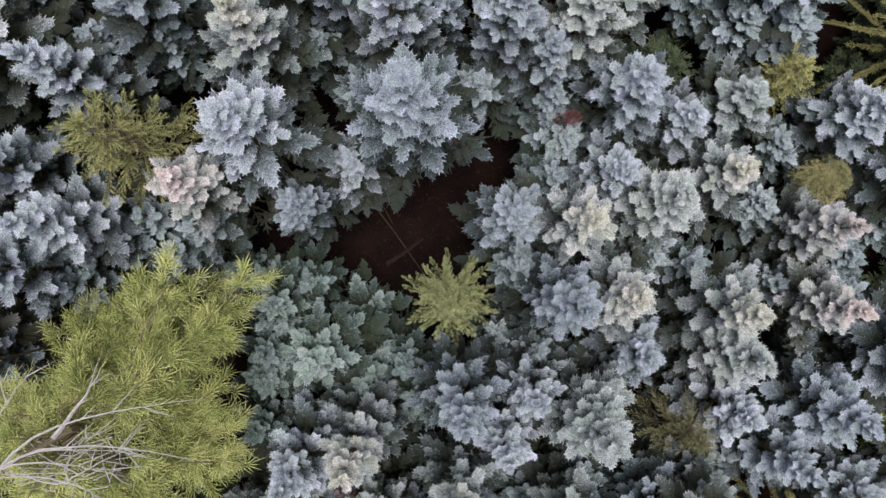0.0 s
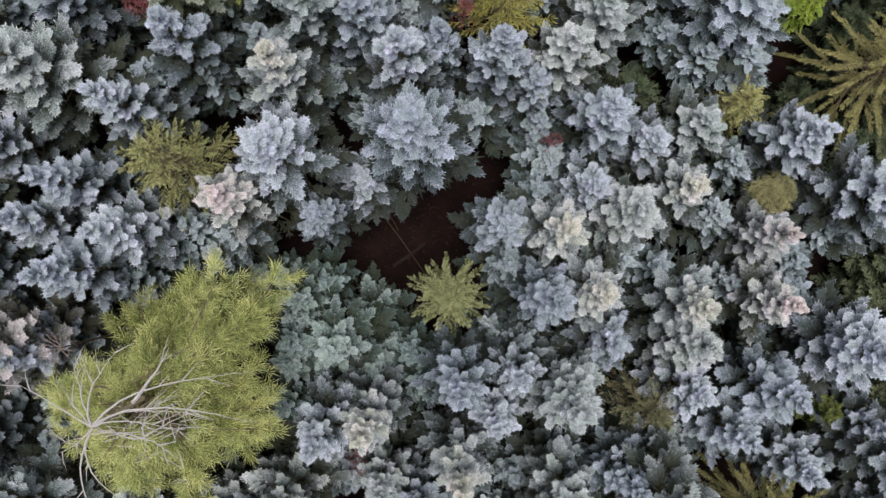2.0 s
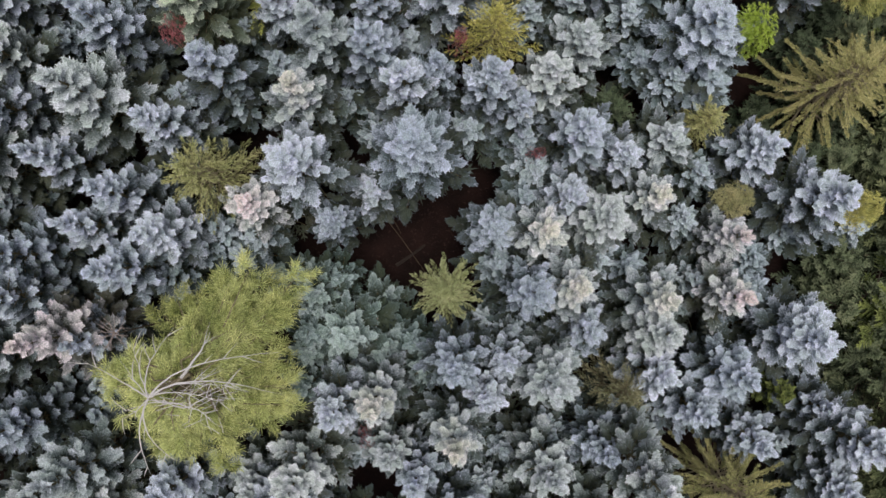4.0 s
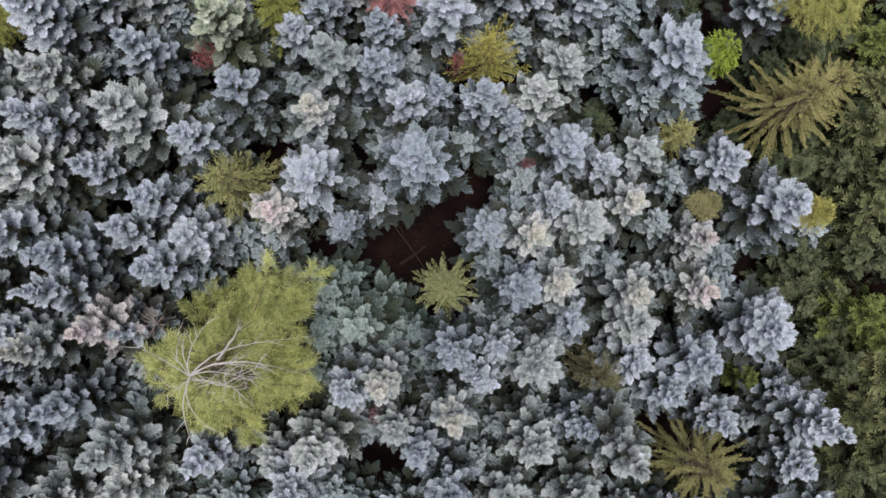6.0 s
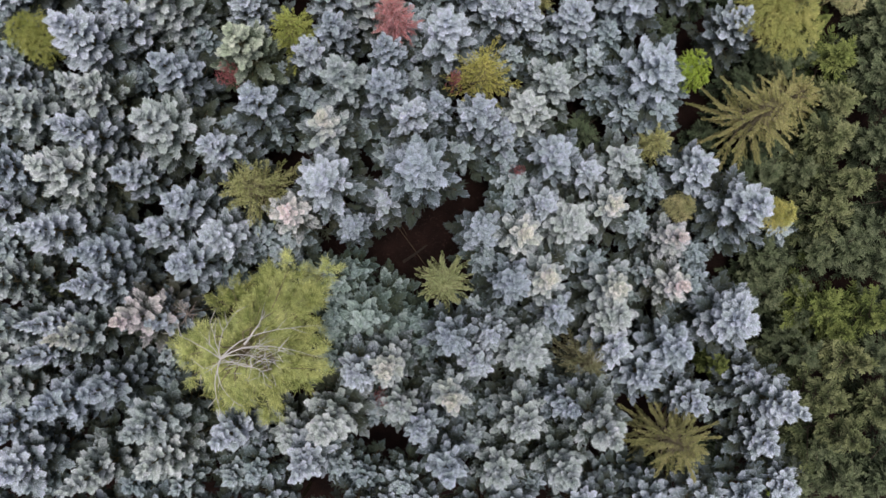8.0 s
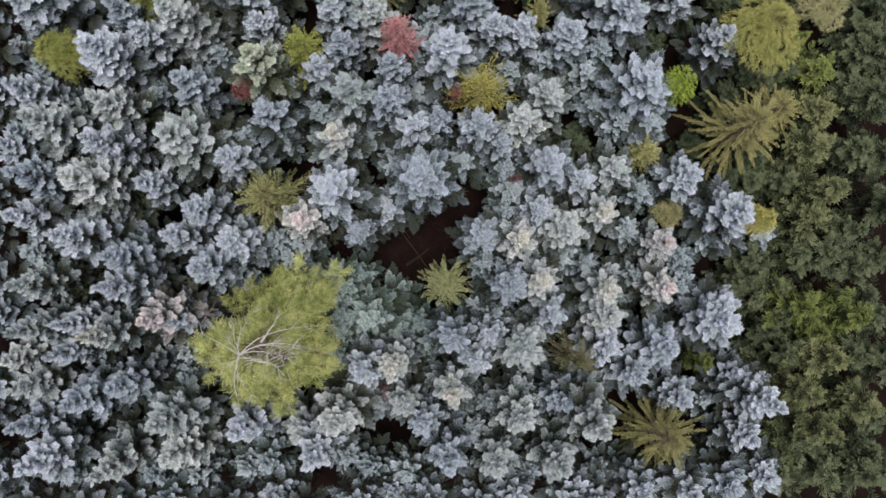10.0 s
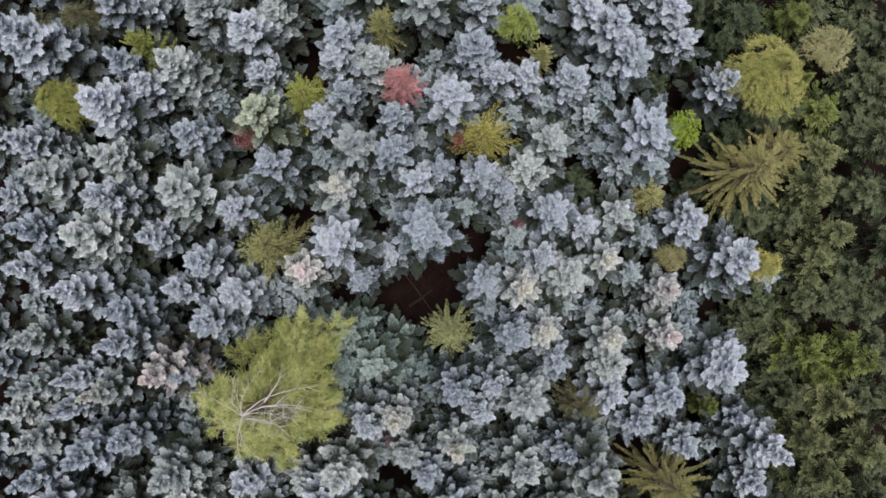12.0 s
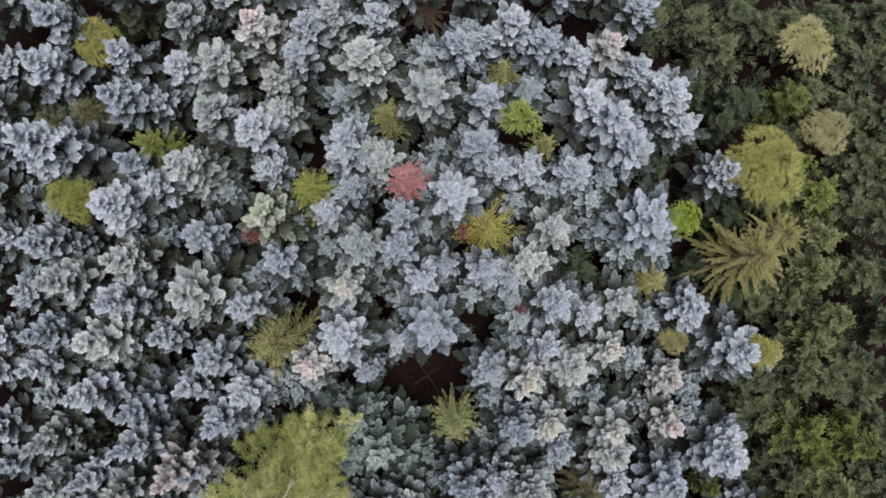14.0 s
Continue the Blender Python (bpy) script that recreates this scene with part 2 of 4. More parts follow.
def cedar_spray(seed):
    """A flat, twice-parted spray with pointed fingers."""
    rng = random.Random(seed)
    rows = [(0.0, 0, 1.0, 0.05)]
    for i, b in enumerate((0.06, 0.24, 0.42, 0.60, 0.76)):
        for q in (1, -1):
            a, n = q * (50 - 4 * i + rng.uniform(-8, 8)), (0.40, 0.44, 0.38, 0.28, 0.18)[i] * rng.uniform(0.7, 1.25)
            rows.append((b + rng.uniform(-0.05, 0.05), a, n, 0.048))
            if i < 3:
                rows.append((b + 0.17, a * 0.5, 0.22 * rng.uniform(0.7, 1.2), 0.042))
    return leaflets(rows, 0.38, 0.16)


SPRAY = cedar_spray(2)
LEAFY = leaflets([(0.0, a, 0.9, 0.26) for a in (-70, 0, 70)])


def mesh_of(name, P, T, U, material, smooth=False):
    me = bpy.data.meshes.new(name)
    me.vertices.add(len(P))
    me.vertices.foreach_set("co", np.asarray(P, np.float32).ravel())
    me.loops.add(len(T) * 3)
    me.loops.foreach_set("vertex_index", np.asarray(T, np.int32).ravel())
    me.polygons.add(len(T))
    me.polygons.foreach_set("loop_start", np.arange(len(T), dtype=np.int32) * 3)
    me.polygons.foreach_set("use_smooth", [smooth] * len(T))
    me.update(calc_edges=True)
    if U is not None:
        layer = me.uv_layers.new(name="growth")
        uv = np.zeros((len(T) * 3, 2), np.float32)
        uv[:] = np.asarray(U)[np.asarray(T).ravel()]
        layer.data.foreach_set("uv", uv.ravel())
    me.materials.append(material)
    return me


def scattered(template, spots):
    """Copies of a frond at spots: (place, direction, up, length, width)."""
    P, T, U = template
    pos = np.array([s[0] for s in spots])
    X = np.array([s[1] for s in spots])
    Z = np.array([s[2] for s in spots])
    L = np.array([s[3] for s in spots])[:, None, None]
    W = np.array([s[4] for s in spots])[:, None, None]
    X /= np.linalg.norm(X, axis=1)[:, None]
    Y = np.cross(Z, X)
    Y /= np.linalg.norm(Y, axis=1)[:, None] + 1e-9
    Z = np.cross(X, Y)
    V = pos[:, None] + L * P[None, :, :1] * X[:, None] + W * P[None, :, 1:2] * Y[:, None] + L * P[None, :, 2:] * Z[:, None]
    F = T[None] + (np.arange(len(spots)) * len(P))[:, None, None]
    level = np.array([s[5] if len(s) > 5 else 0.5 for s in spots])
    return V.reshape(-1, 3), F.reshape(-1, 3), np.stack((np.tile(U, len(spots)), np.repeat(level, len(P))), 1)


def tubes(paths, sides=4):
    """Tapered limbs: each path is a list of (point, radius)."""
    P, T = [], []
    for path in paths:
        k = len(P)
        for i, (p, r) in enumerate(path):
            q = np.array(path[min(i + 1, len(path) - 1)][0]) - np.array(path[max(i - 1, 0)][0])
            q = q / (np.linalg.norm(q) + 1e-9)
            a = np.cross(q, (0.31, 0.2, 0.93) if abs(q[2]) < 0.9 else (1.0, 0.0, 0.0))
            a /= np.linalg.norm(a)
            b = np.cross(q, a)
            for s in range(sides):
                t = 2 * math.pi * s / sides
                P.append(np.array(p) + r * (math.cos(t) * a + math.sin(t) * b))
        for i in range(len(path) - 1):
            for s in range(sides):
                u, v = k + i * sides + s, k + i * sides + (s + 1) % sides
                T += [(u, v, v + sides), (u, v + sides, u + sides)]
        T += [(k, k + s + 1, k + s) for s in range(1, sides - 1)]
        e = k + (len(path) - 1) * sides
        T += [(e, e + s, e + s + 1) for s in range(1, sides - 1)]
    return np.array(P), np.array(T)


def unit(v):
    v = np.asarray(v, float)
    return v / (np.linalg.norm(v) + 1e-9)


# Reference sizes of the tree models; every tree is scaled from them to its own height and spread.
def conifer(rng, height, spread, depth, whorl, boughs, rise, sag, frond, step, shape=2.3, ragged=0.16, bare=0.35, roll=0.45):
    """Whorls of drooping boughs with fronds along them. Returns the frond spots, the bough paths and the trunk path."""
    spots, limbs = [], []
    lean = rng.normal(0, 0.006, 2)
    d = 0.05
    turn = rng.uniform(0, 6.28)
    while d < depth:
        frac = d / depth
        reach = spread * (1 - math.exp(-shape * frac)) / (1 - math.exp(-shape))
        count = int(round(boughs[0] + (boughs[1] - boughs[0]) * frac))
        turn += 0.9 + rng.uniform(0, 0.8)
        for i in range(count):
            az = turn + 2 * math.pi * (i + rng.uniform(-0.28, 0.28)) / count
            L = max(0.16, reach * (1 + rng.normal(0, ragged)))
            e0 = radians(rise[0] + (rise[1] - rise[0]) * frac ** 0.6 + rng.normal(0, 6))
            e1 = e0 - radians(sag * (0.6 + 0.4 * frac) + rng.normal(0, 6))
            out = np.array((math.cos(az), math.sin(az), 0.0))
            side = np.array((-math.sin(az), math.cos(az), 0.0))
            z0 = height - d - rng.uniform(0, whorl * 0.7)
            p = np.array((lean[0] * z0, lean[1] * z0, z0))
            n = max(3, int(L / step) + 1)
            path, sway = [(p, 0.012 + 0.014 * L)], rng.normal(0, 0.10)
            for k in range(1, n + 1):
                s = k / n
                e = e0 + (e1 - e0) * s
                way = math.cos(e) * (out + side * sway * s) + np.array((0, 0, math.sin(e)))
                p = p + way * (L * 1.12 / n)
                up = math.cos(e) * np.array((0, 0, 1.0)) - math.sin(e) * out
                path.append((p, (0.012 + 0.014 * L) * (1.08 - s)))
                if s < bare and d > 0.5:
                    continue
                size = frond * (1.12 - 0.38 * s) * (0.62 + 0.38 * min(1.0, L / (0.6 * spread))) * rng.uniform(0.82, 1.2)
                for q in (1, -1):
                    a = radians(58 - 26 * s + rng.normal(0, 15))
                    spots.append((p, way * math.cos(a) + q * side * math.sin(a) + np.array((0, 0, rng.normal(-0.08, 0.24))), up + q * side * roll * rng.uniform(0.4, 1.4) + out * 0.15, size, size * rng.uniform(0.85, 1.15)))
            spots.append((p, way + np.array((0, 0, rng.normal(0.0, 0.1))), up + side * rng.normal(0, 0.2), frond * rng.uniform(0.85, 1.15) * (0.7 + 0.3 * L / spread), frond * 0.95))
            limbs.append([path[0], path[len(path) // 2], path[-1]])
        d += whorl * (0.75 + 0.6 * frac) * rng.uniform(0.85, 1.15)
    tip = np.array((lean[0] * height, lean[1] * height, height))
    for i in range(5):
        az = 6.28 * i / 5 + turn
        spots.append((tip - (0, 0, 0.12), np.array((0.55 * math.cos(az), 0.55 * math.sin(az), 0.9)), np.array((-math.cos(az), -math.sin(az), 0.7)), frond * 0.7, frond * 0.6))
    trunk = [((0, 0, -0.4), 0.019 * height), ((0.3 * lean[0] * height, 0.3 * lean[1] * height, 0.3 * height), 0.014 * height), (tip * 0.7, 0.008 * height), (tip, 0.006)]
    return spots, limbs, trunk


MODELS = {}


def thing(name, meshes):
    """An Empty at the tree's foot with one object a part."""
    root = new(name)
    root.empty_display_size = 0.3
    for part_name, me in meshes:
        new(part_name, me).parent = root
    return root


def plant(kind, variant, build, x, y, top, r, size, tint, label, category, group):
    """One tree, scaled from the model to its own top and spread, standing on the ground."""
    z = ground_z(x, y)
    rng = random.Random(round(x * 71.3 + y * 917.7 + top * 13.1, 2))
    # the leader keeps its place, the foot stands aside of it by the tree's slight lean
    tilt = pose(0, 0, 0, rng.uniform(-2.0, 2.0), rng.uniform(-2.0, 2.0), rng.uniform(0, 360))
    aside = tilt @ Vector((0, 0, top - z))
    m = Matrix.Translation((x - aside.x, y - aside.y, z)) @ tilt @ Matrix.Diagonal((r / size[0], r / size[0], (top - z) / size[1], 1))
    key = (kind, variant)
    if key in MODELS:
        root = copy_thing(MODELS[key], m @ Matrix.Diagonal([1 / s for s in MODELS[key].scale] + [1]))
    else:
        root = MODELS[key] = thing(kind, build(np.random.default_rng(variant * 17 + len(kind))))
        root.matrix_basis = m
    for o in root.children_recursive:
        o.color = tint
    return tagged(root, label, category, group)


COUNT = {}


def turn_of(kind, many):
    COUNT[kind] = COUNT.get(kind, -1) + 1
    return COUNT[kind] % many


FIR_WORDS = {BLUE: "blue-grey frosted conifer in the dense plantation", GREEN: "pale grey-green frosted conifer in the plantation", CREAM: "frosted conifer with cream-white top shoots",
             PINK: "frosted conifer with pinkish-white top shoots", ROSE: "pale pink frosted conifer beside the great larch", FIR_SHADE: "blue-green conifer between taller frosted trees, tinted dark as shaded", TEAL_SHADE: "lightly frosted blue-green conifer beside the clearing, tinted darker as shaded", SAGE: "yellowish-green lightly frosted conifer above a red shrub"}


def tiers(rng, height, spread, depth, gap, count, shape, sizes, rise, jitter, sides=0, stray=0.26):
    """Separate tiers of boughs, each ending in one broad arched spray. Returns sprays, filling sprays, boughs and trunk."""
    pads, fill, limbs = [], [], []
    zed = np.array((0, 0, 1.0))
    lean = rng.normal(0, 0.006, 2)
    d, turn = 0.22, rng.uniform(0, 6.28)
    while d < depth:
        f = d / depth
        reach = spread * (0.06 + 0.94 * f ** shape)
        n = int(round(count[0] + (count[1] - count[0]) * f ** 0.7))
        turn += math.pi / n + rng.uniform(-0.15, 0.15)
        for i in range(n):
            az = turn + 2 * math.pi * (i + rng.uniform(-0.34, 0.34)) / n
            out, side = np.array((math.cos(az), math.sin(az), 0.0)), np.array((-math.sin(az), math.cos(az), 0.0))
            L = reach * max(0.55, 1 + rng.normal(0, jitter))
            z0 = height - d - rng.uniform(-0.42, 0.42) * gap * min(1.0, f * 4)
            root = np.array((lean[0] * z0, lean[1] * z0, z0 - 0.25 * L))
            size = (sizes[0] + (sizes[1] - sizes[0]) * min(1.0, f * 1.7)) * rng.uniform(0.82, 1.2)
            inner = max(0.05, L - 0.62 * size)
            end = root + out * inner + zed * (inner * 0.30 + 0.12)
            limbs.append([(root, 0.012 + 0.012 * L), (end, 0.008)])
            tilt = radians(rise[0] + (rise[1] - rise[0]) * f ** 0.5 + rng.normal(0, 11))
            way = math.cos(tilt) * out + math.sin(tilt) * zed + side * rng.normal(0, stray)
            up = math.cos(tilt) * zed - math.sin(tilt) * out + side * rng.normal(0, 0.18)
            # lower and inner sprays get lower levels, painted darker as crown shade
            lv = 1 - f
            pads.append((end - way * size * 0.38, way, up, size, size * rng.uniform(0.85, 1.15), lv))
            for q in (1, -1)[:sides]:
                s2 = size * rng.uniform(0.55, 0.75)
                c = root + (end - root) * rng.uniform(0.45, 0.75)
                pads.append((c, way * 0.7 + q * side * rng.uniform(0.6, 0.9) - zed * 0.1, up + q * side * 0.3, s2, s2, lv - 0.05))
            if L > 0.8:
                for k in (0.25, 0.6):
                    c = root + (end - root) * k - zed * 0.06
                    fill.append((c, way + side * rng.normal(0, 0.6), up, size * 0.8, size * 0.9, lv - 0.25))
        d += gap * (0.72 + 0.55 * f) * rng.uniform(0.9, 1.1)
    tip = np.array((lean[0] * height, lean[1] * height, height))
    for i in range(5):
        az = 6.283 * i / 5 + turn + rng.normal(0, 0.35)
        out = np.array((math.cos(az), math.sin(az), 0.0))
        pads.append((tip - zed * 0.28, out * rng.uniform(0.35, 0.8) + zed * 1.0, zed * 0.8 - out * 0.7, sizes[0] * rng.uniform(0.7, 1.0), sizes[0] * 0.7, 1.0))
    trunk = [((0, 0, -0.4), 0.019 * height), ((0.3 * lean[0] * height, 0.3 * lean[1] * height, 0.3 * height), 0.013 * height), (tip * 0.7, 0.007 * height), (tip - zed * 0.05, 0.008)]
    return pads, fill, limbs, trunk


def crown_of(name, layers, material, smooth=False):
    """One crown mesh out of several kinds of spray."""
    P, T, U, k = [], [], [], 0
    for template, spots in layers:
        p, t, u = scattered(template, spots)
        P.append(p)
        T.append(t + k)
        U.append(u)
        k += len(p)
    return mesh_of(name, np.vstack(P), np.vstack(T), np.vstack(U), material, smooth)


def fir_crown(rng, height, spread, depth, gap, count, shoot, profile=2.3, pairs=3, ragged=0.16):
    """A tall cone of whorled boughs; every bough carries blunt shoots at its end and in pairs behind it.
    Returns the shoots, the dark inner fans, the boughs and the trunk."""
    shoots, inner, limbs = [], [], []
    zed = np.array((0, 0, 1.0))
    lean = rng.normal(0, 0.006, 2)
    d, turn = 0.12, rng.uniform(0, 6.28)
    while d < depth:
        f = d / depth
        reach = spread * (0.05 + 0.95 * (1 - (1 - f) ** profile))
        n = int(round(count[0] + (count[1] - count[0]) * f ** 0.6))
        turn += 0.5 + rng.uniform(0, 0.7)
        for i in range(n):
            az = turn + 2 * math.pi * (i + rng.uniform(-0.3, 0.3)) / n
            out, side = np.array((math.cos(az), math.sin(az), 0.0)), np.array((-math.sin(az), math.cos(az), 0.0))
            L = max(0.12, reach * max(0.55, 1 + rng.normal(0, ragged)))
            e0 = radians(62 - 46 * f ** 0.45 + rng.normal(0, 7))
            e1 = e0 - radians(12 + 16 * f + rng.normal(0, 8))
            s0 = (shoot[0] + (shoot[1] - shoot[0]) * min(1.0, f * 2.0)) * rng.uniform(0.84, 1.18)
            # the bough starts low enough for its end to keep to the cone
            z0 = height - d - L * math.sin((e0 + e1) / 2) + rng.uniform(-0.4, 0.4) * gap
            p = np.array((lean[0] * z0, lean[1] * z0, z0))
            path, steps, way = [p], 6, out
            for k in range(steps):
                e = e0 + (e1 - e0) * (k + 0.5) / steps
                way = math.cos(e) * out + math.sin(e) * zed
                path.append(path[-1] + way * (max(0.02, L - 0.7 * s0) / steps))
            up = math.cos(e1) * zed - math.sin(e1) * out
            limbs.append([(path[0], 0.010 + 0.012 * L), (path[-1], 0.008)])
            # level falls with depth: frost bloom on top, shade painted in below
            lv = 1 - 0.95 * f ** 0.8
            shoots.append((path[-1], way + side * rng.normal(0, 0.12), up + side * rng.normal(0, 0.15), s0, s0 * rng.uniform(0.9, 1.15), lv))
            back, row = 0.42 * s0, 0
            while back < 0.72 * (L - 0.4 * s0) and row < pairs - (f > 0.62):
                k = max(0.0, steps * (1 - back / max(0.05, L - 0.7 * s0)))
                j = min(steps - 1, int(k))
                c = path[j] + (path[j + 1] - path[j]) * (k - j)
                for q in (1, -1):
                    a = radians(40 - 3 * row + rng.normal(0, 9))
                    s1 = s0 * rng.uniform(0.68, 0.92)
                    aim = way * math.cos(a) + q * side * math.sin(a)
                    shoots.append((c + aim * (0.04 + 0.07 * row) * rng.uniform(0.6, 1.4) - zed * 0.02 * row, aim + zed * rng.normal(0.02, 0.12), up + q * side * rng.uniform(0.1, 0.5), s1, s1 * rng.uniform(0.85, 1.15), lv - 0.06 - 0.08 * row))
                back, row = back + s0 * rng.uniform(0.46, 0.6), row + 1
            # inner fans take a still lower level, darkened as shade inside the crown
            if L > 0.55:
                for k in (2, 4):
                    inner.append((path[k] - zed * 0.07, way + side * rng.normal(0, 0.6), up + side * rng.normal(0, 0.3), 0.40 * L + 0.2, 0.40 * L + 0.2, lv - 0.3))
        d += gap * (0.7 + 0.55 * f) * rng.uniform(0.9, 1.1)
    tip = np.array((lean[0] * height, lean[1] * height, height))
    for i in range(4):
        az = 1.571 * i + turn + rng.normal(0, 0.3)
        out = np.array((math.cos(az), math.sin(az), 0.0))
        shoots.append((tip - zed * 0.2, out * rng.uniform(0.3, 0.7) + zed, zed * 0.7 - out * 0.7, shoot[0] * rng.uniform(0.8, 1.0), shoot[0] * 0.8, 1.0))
    trunk = [((0, 0, -0.4), 0.019 * height), ((0.3 * lean[0] * height, 0.3 * lean[1] * height, 0.3 * height), 0.013 * height), (tip * 0.7, 0.007 * height), (tip - zed * 0.05, 0.008)]
    return shoots, inner, limbs, trunk


def shaded_parts(rng):
    """Lower, slimmer firs that fill the gaps between the tall ones."""
    shoots, inner, limbs, trunk = fir_crown(rng, 9.0, 1.9, 4.4, 0.56, (5, 6.4), (0.32, 0.46), 1.8, 3, 0.22)
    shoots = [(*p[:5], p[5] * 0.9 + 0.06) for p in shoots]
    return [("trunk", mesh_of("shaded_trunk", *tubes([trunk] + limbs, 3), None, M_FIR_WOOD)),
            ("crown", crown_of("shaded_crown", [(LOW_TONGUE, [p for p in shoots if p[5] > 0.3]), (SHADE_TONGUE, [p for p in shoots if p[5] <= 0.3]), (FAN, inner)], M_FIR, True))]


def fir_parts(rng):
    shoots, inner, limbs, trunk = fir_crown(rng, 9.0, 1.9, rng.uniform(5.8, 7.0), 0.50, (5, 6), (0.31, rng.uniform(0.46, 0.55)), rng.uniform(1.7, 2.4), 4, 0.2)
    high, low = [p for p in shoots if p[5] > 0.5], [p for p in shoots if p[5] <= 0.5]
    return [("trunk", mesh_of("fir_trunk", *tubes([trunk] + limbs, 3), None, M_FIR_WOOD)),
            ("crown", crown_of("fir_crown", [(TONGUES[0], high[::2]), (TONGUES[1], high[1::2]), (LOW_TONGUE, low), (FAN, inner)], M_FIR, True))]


def frosted_fir(x, y, top, r, tint, far=False):
    if tint in (FIR_SHADE, TEAL_SHADE) or far:
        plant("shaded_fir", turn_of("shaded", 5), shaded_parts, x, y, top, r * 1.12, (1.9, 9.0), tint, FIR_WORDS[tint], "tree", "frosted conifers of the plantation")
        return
    plant("frosted_fir", turn_of("fir", 10), fir_parts, x, y, top + 0.7, r * 1.21, (1.9, 9.0), tint, FIR_WORDS[tint], "tree", "frosted conifers of the plantation")


def spruce_parts(rng):
    spots, limbs, trunk = conifer(rng, 8.0, 1.7, 5.4, 0.42, (7, 9), (58, 20), 32, 0.33, 0.13, shape=2.1, ragged=0.22, bare=0.32, roll=1.1)
    return [("trunk", mesh_of("spruce_trunk", *tubes([trunk] + limbs, 4), None, M_TWIG)),
            ("crown", mesh_of("spruce_crown", *scattered(SPRIG, spots), M_SPRUCE))]


def bushy_parts(rng):
    spots, limbs, trunk = conifer(rng, 8.0, 1.7, 4.4, 0.46, (8, 10), (60, 16), 34, 0.36, 0.15, shape=1.9, ragged=0.18, bare=0.12, roll=1.0)
    return [("trunk", mesh_of("bushy_trunk", *tubes([trunk] + limbs, 4), None, M_TWIG)),
            ("crown", mesh_of("bushy_crown", *scattered(FEATHER, spots), M_SPRUCE))]


def coral_parts(rng):
    spots, limbs, trunk = conifer(rng, 8.0, 1.7, 4.2, 0.36, (10, 13), (46, 4), 24, 0.34, 0.13, shape=1.9, ragged=0.16, bare=0.1, roll=0.7)
    return [("trunk", mesh_of("coral_trunk", *tubes([trunk] + limbs, 4), None, M_BARK)),
            ("crown", mesh_of("coral_crown", *scattered(FEATHER, spots), M_CORAL))]


def lime_parts(rng):
    spots, limbs, trunk = round_crown(rng, 5.0, 1.3, 1.7, 520, 0.34, FEATHER, 13, 0.1)
    return [("trunk", mesh_of("lime_trunk", *tubes([trunk] + limbs, 4), None, M_BARK)),
            ("crown", mesh_of("lime_crown", *scattered(FEATHER, spots), M_LIME))]


def gold_parts(rng):
    spots, limbs, trunk = conifer(rng, 8.0, 1.7, 5.2, 0.36, (9, 10), (58, 0), 42, 0.20, 0.06, shape=2.2, ragged=0.26, bare=0.42, roll=1.0)
    return [("trunk", mesh_of("gold_trunk", *tubes([trunk], 6), None, M_TWIG)),
            ("crown", mesh_of("gold_crown", *scattered(BRUSH, spots), M_SPRUCE))] + [("branch", mesh_of("gold_branch", *tubes([b], 4), None, M_TWIG)) for b in limbs]


SPRUCE_WORDS = {AMBER: "golden-yellow spruce with radiating boughs beside reddish twigs", YELLOW: "fresh yellow-green spruce with short bushy boughs", OLIVE: "olive-yellow spruce with feathery radiating boughs", GOLD: "golden-olive spruce with bare brown inner boughs", RED: "coral-red dying conifer among frosted trees", BROWN: "brown dead conifer in a dark gap", PALE: "pale olive spruce with clumped boughs beside the clearing", DULL: "dull grey-olive spruce beside a dark gap"}


def spruce(x, y, top, r, tint):
    if tint == GOLD:
        plant("golden_spruce", turn_of("gold", 3), gold_parts, x, y, top + 0.5, r * 1.25, (1.7, 8.0), tint, SPRUCE_WORDS[tint], "tree", "unfrosted conifers")
        return
    if tint == RED:
        plant("coral_conifer", turn_of("coral", 1), coral_parts, x, y, top + 0.4, r * 1.05, (1.7, 8.0), (1.12, 1.0, 1.0, 1), SPRUCE_WORDS[tint], "tree", "unfrosted conifers")
        return
    if tint in (YELLOW, PALE):
        plant("bushy_spruce", turn_of("bushy", 2), bushy_parts, x, y, top + 0.4, r * 1.05, (1.7, 8.0), tint, SPRUCE_WORDS[tint], "tree", "unfrosted conifers")
        return
    plant("spruce", turn_of("spruce", 3), spruce_parts, x, y, top + 0.4, r * 1.12, (1.7, 8.0), tint, SPRUCE_WORDS[tint], "tree", "unfrosted conifers")


def spruce_small(x, y, top, r, tint):
    plant("young_spruce", turn_of("young", 2), bushy_parts, x, y, top, r * 1.1, (1.7, 8.0), tint, "small olive-green spruce between taller frosted trees", "tree", "unfrosted conifers")


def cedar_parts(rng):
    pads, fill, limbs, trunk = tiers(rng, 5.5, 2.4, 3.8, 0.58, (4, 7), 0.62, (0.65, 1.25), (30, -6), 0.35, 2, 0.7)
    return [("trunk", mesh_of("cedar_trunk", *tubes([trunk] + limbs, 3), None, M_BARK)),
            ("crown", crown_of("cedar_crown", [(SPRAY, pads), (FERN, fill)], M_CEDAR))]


CEDAR_WORDS = {STAND: "dark green cedar with fern-like flat sprays", FRESH: "fresh yellow-green cedar with fern-like sprays", TAN: "tan-olive cedar with fern-like drooping sprays", SHADE: "deep-green cedar between taller trees, tinted dark as shaded"}


def cedar(x, y, top, r, tint):
    plant("cedar", turn_of("cedar", 6), cedar_parts, x, y, top, r * 1.04, (2.2, 5.5), tint, CEDAR_WORDS[tint], "tree", "dark green cedars of the stand")


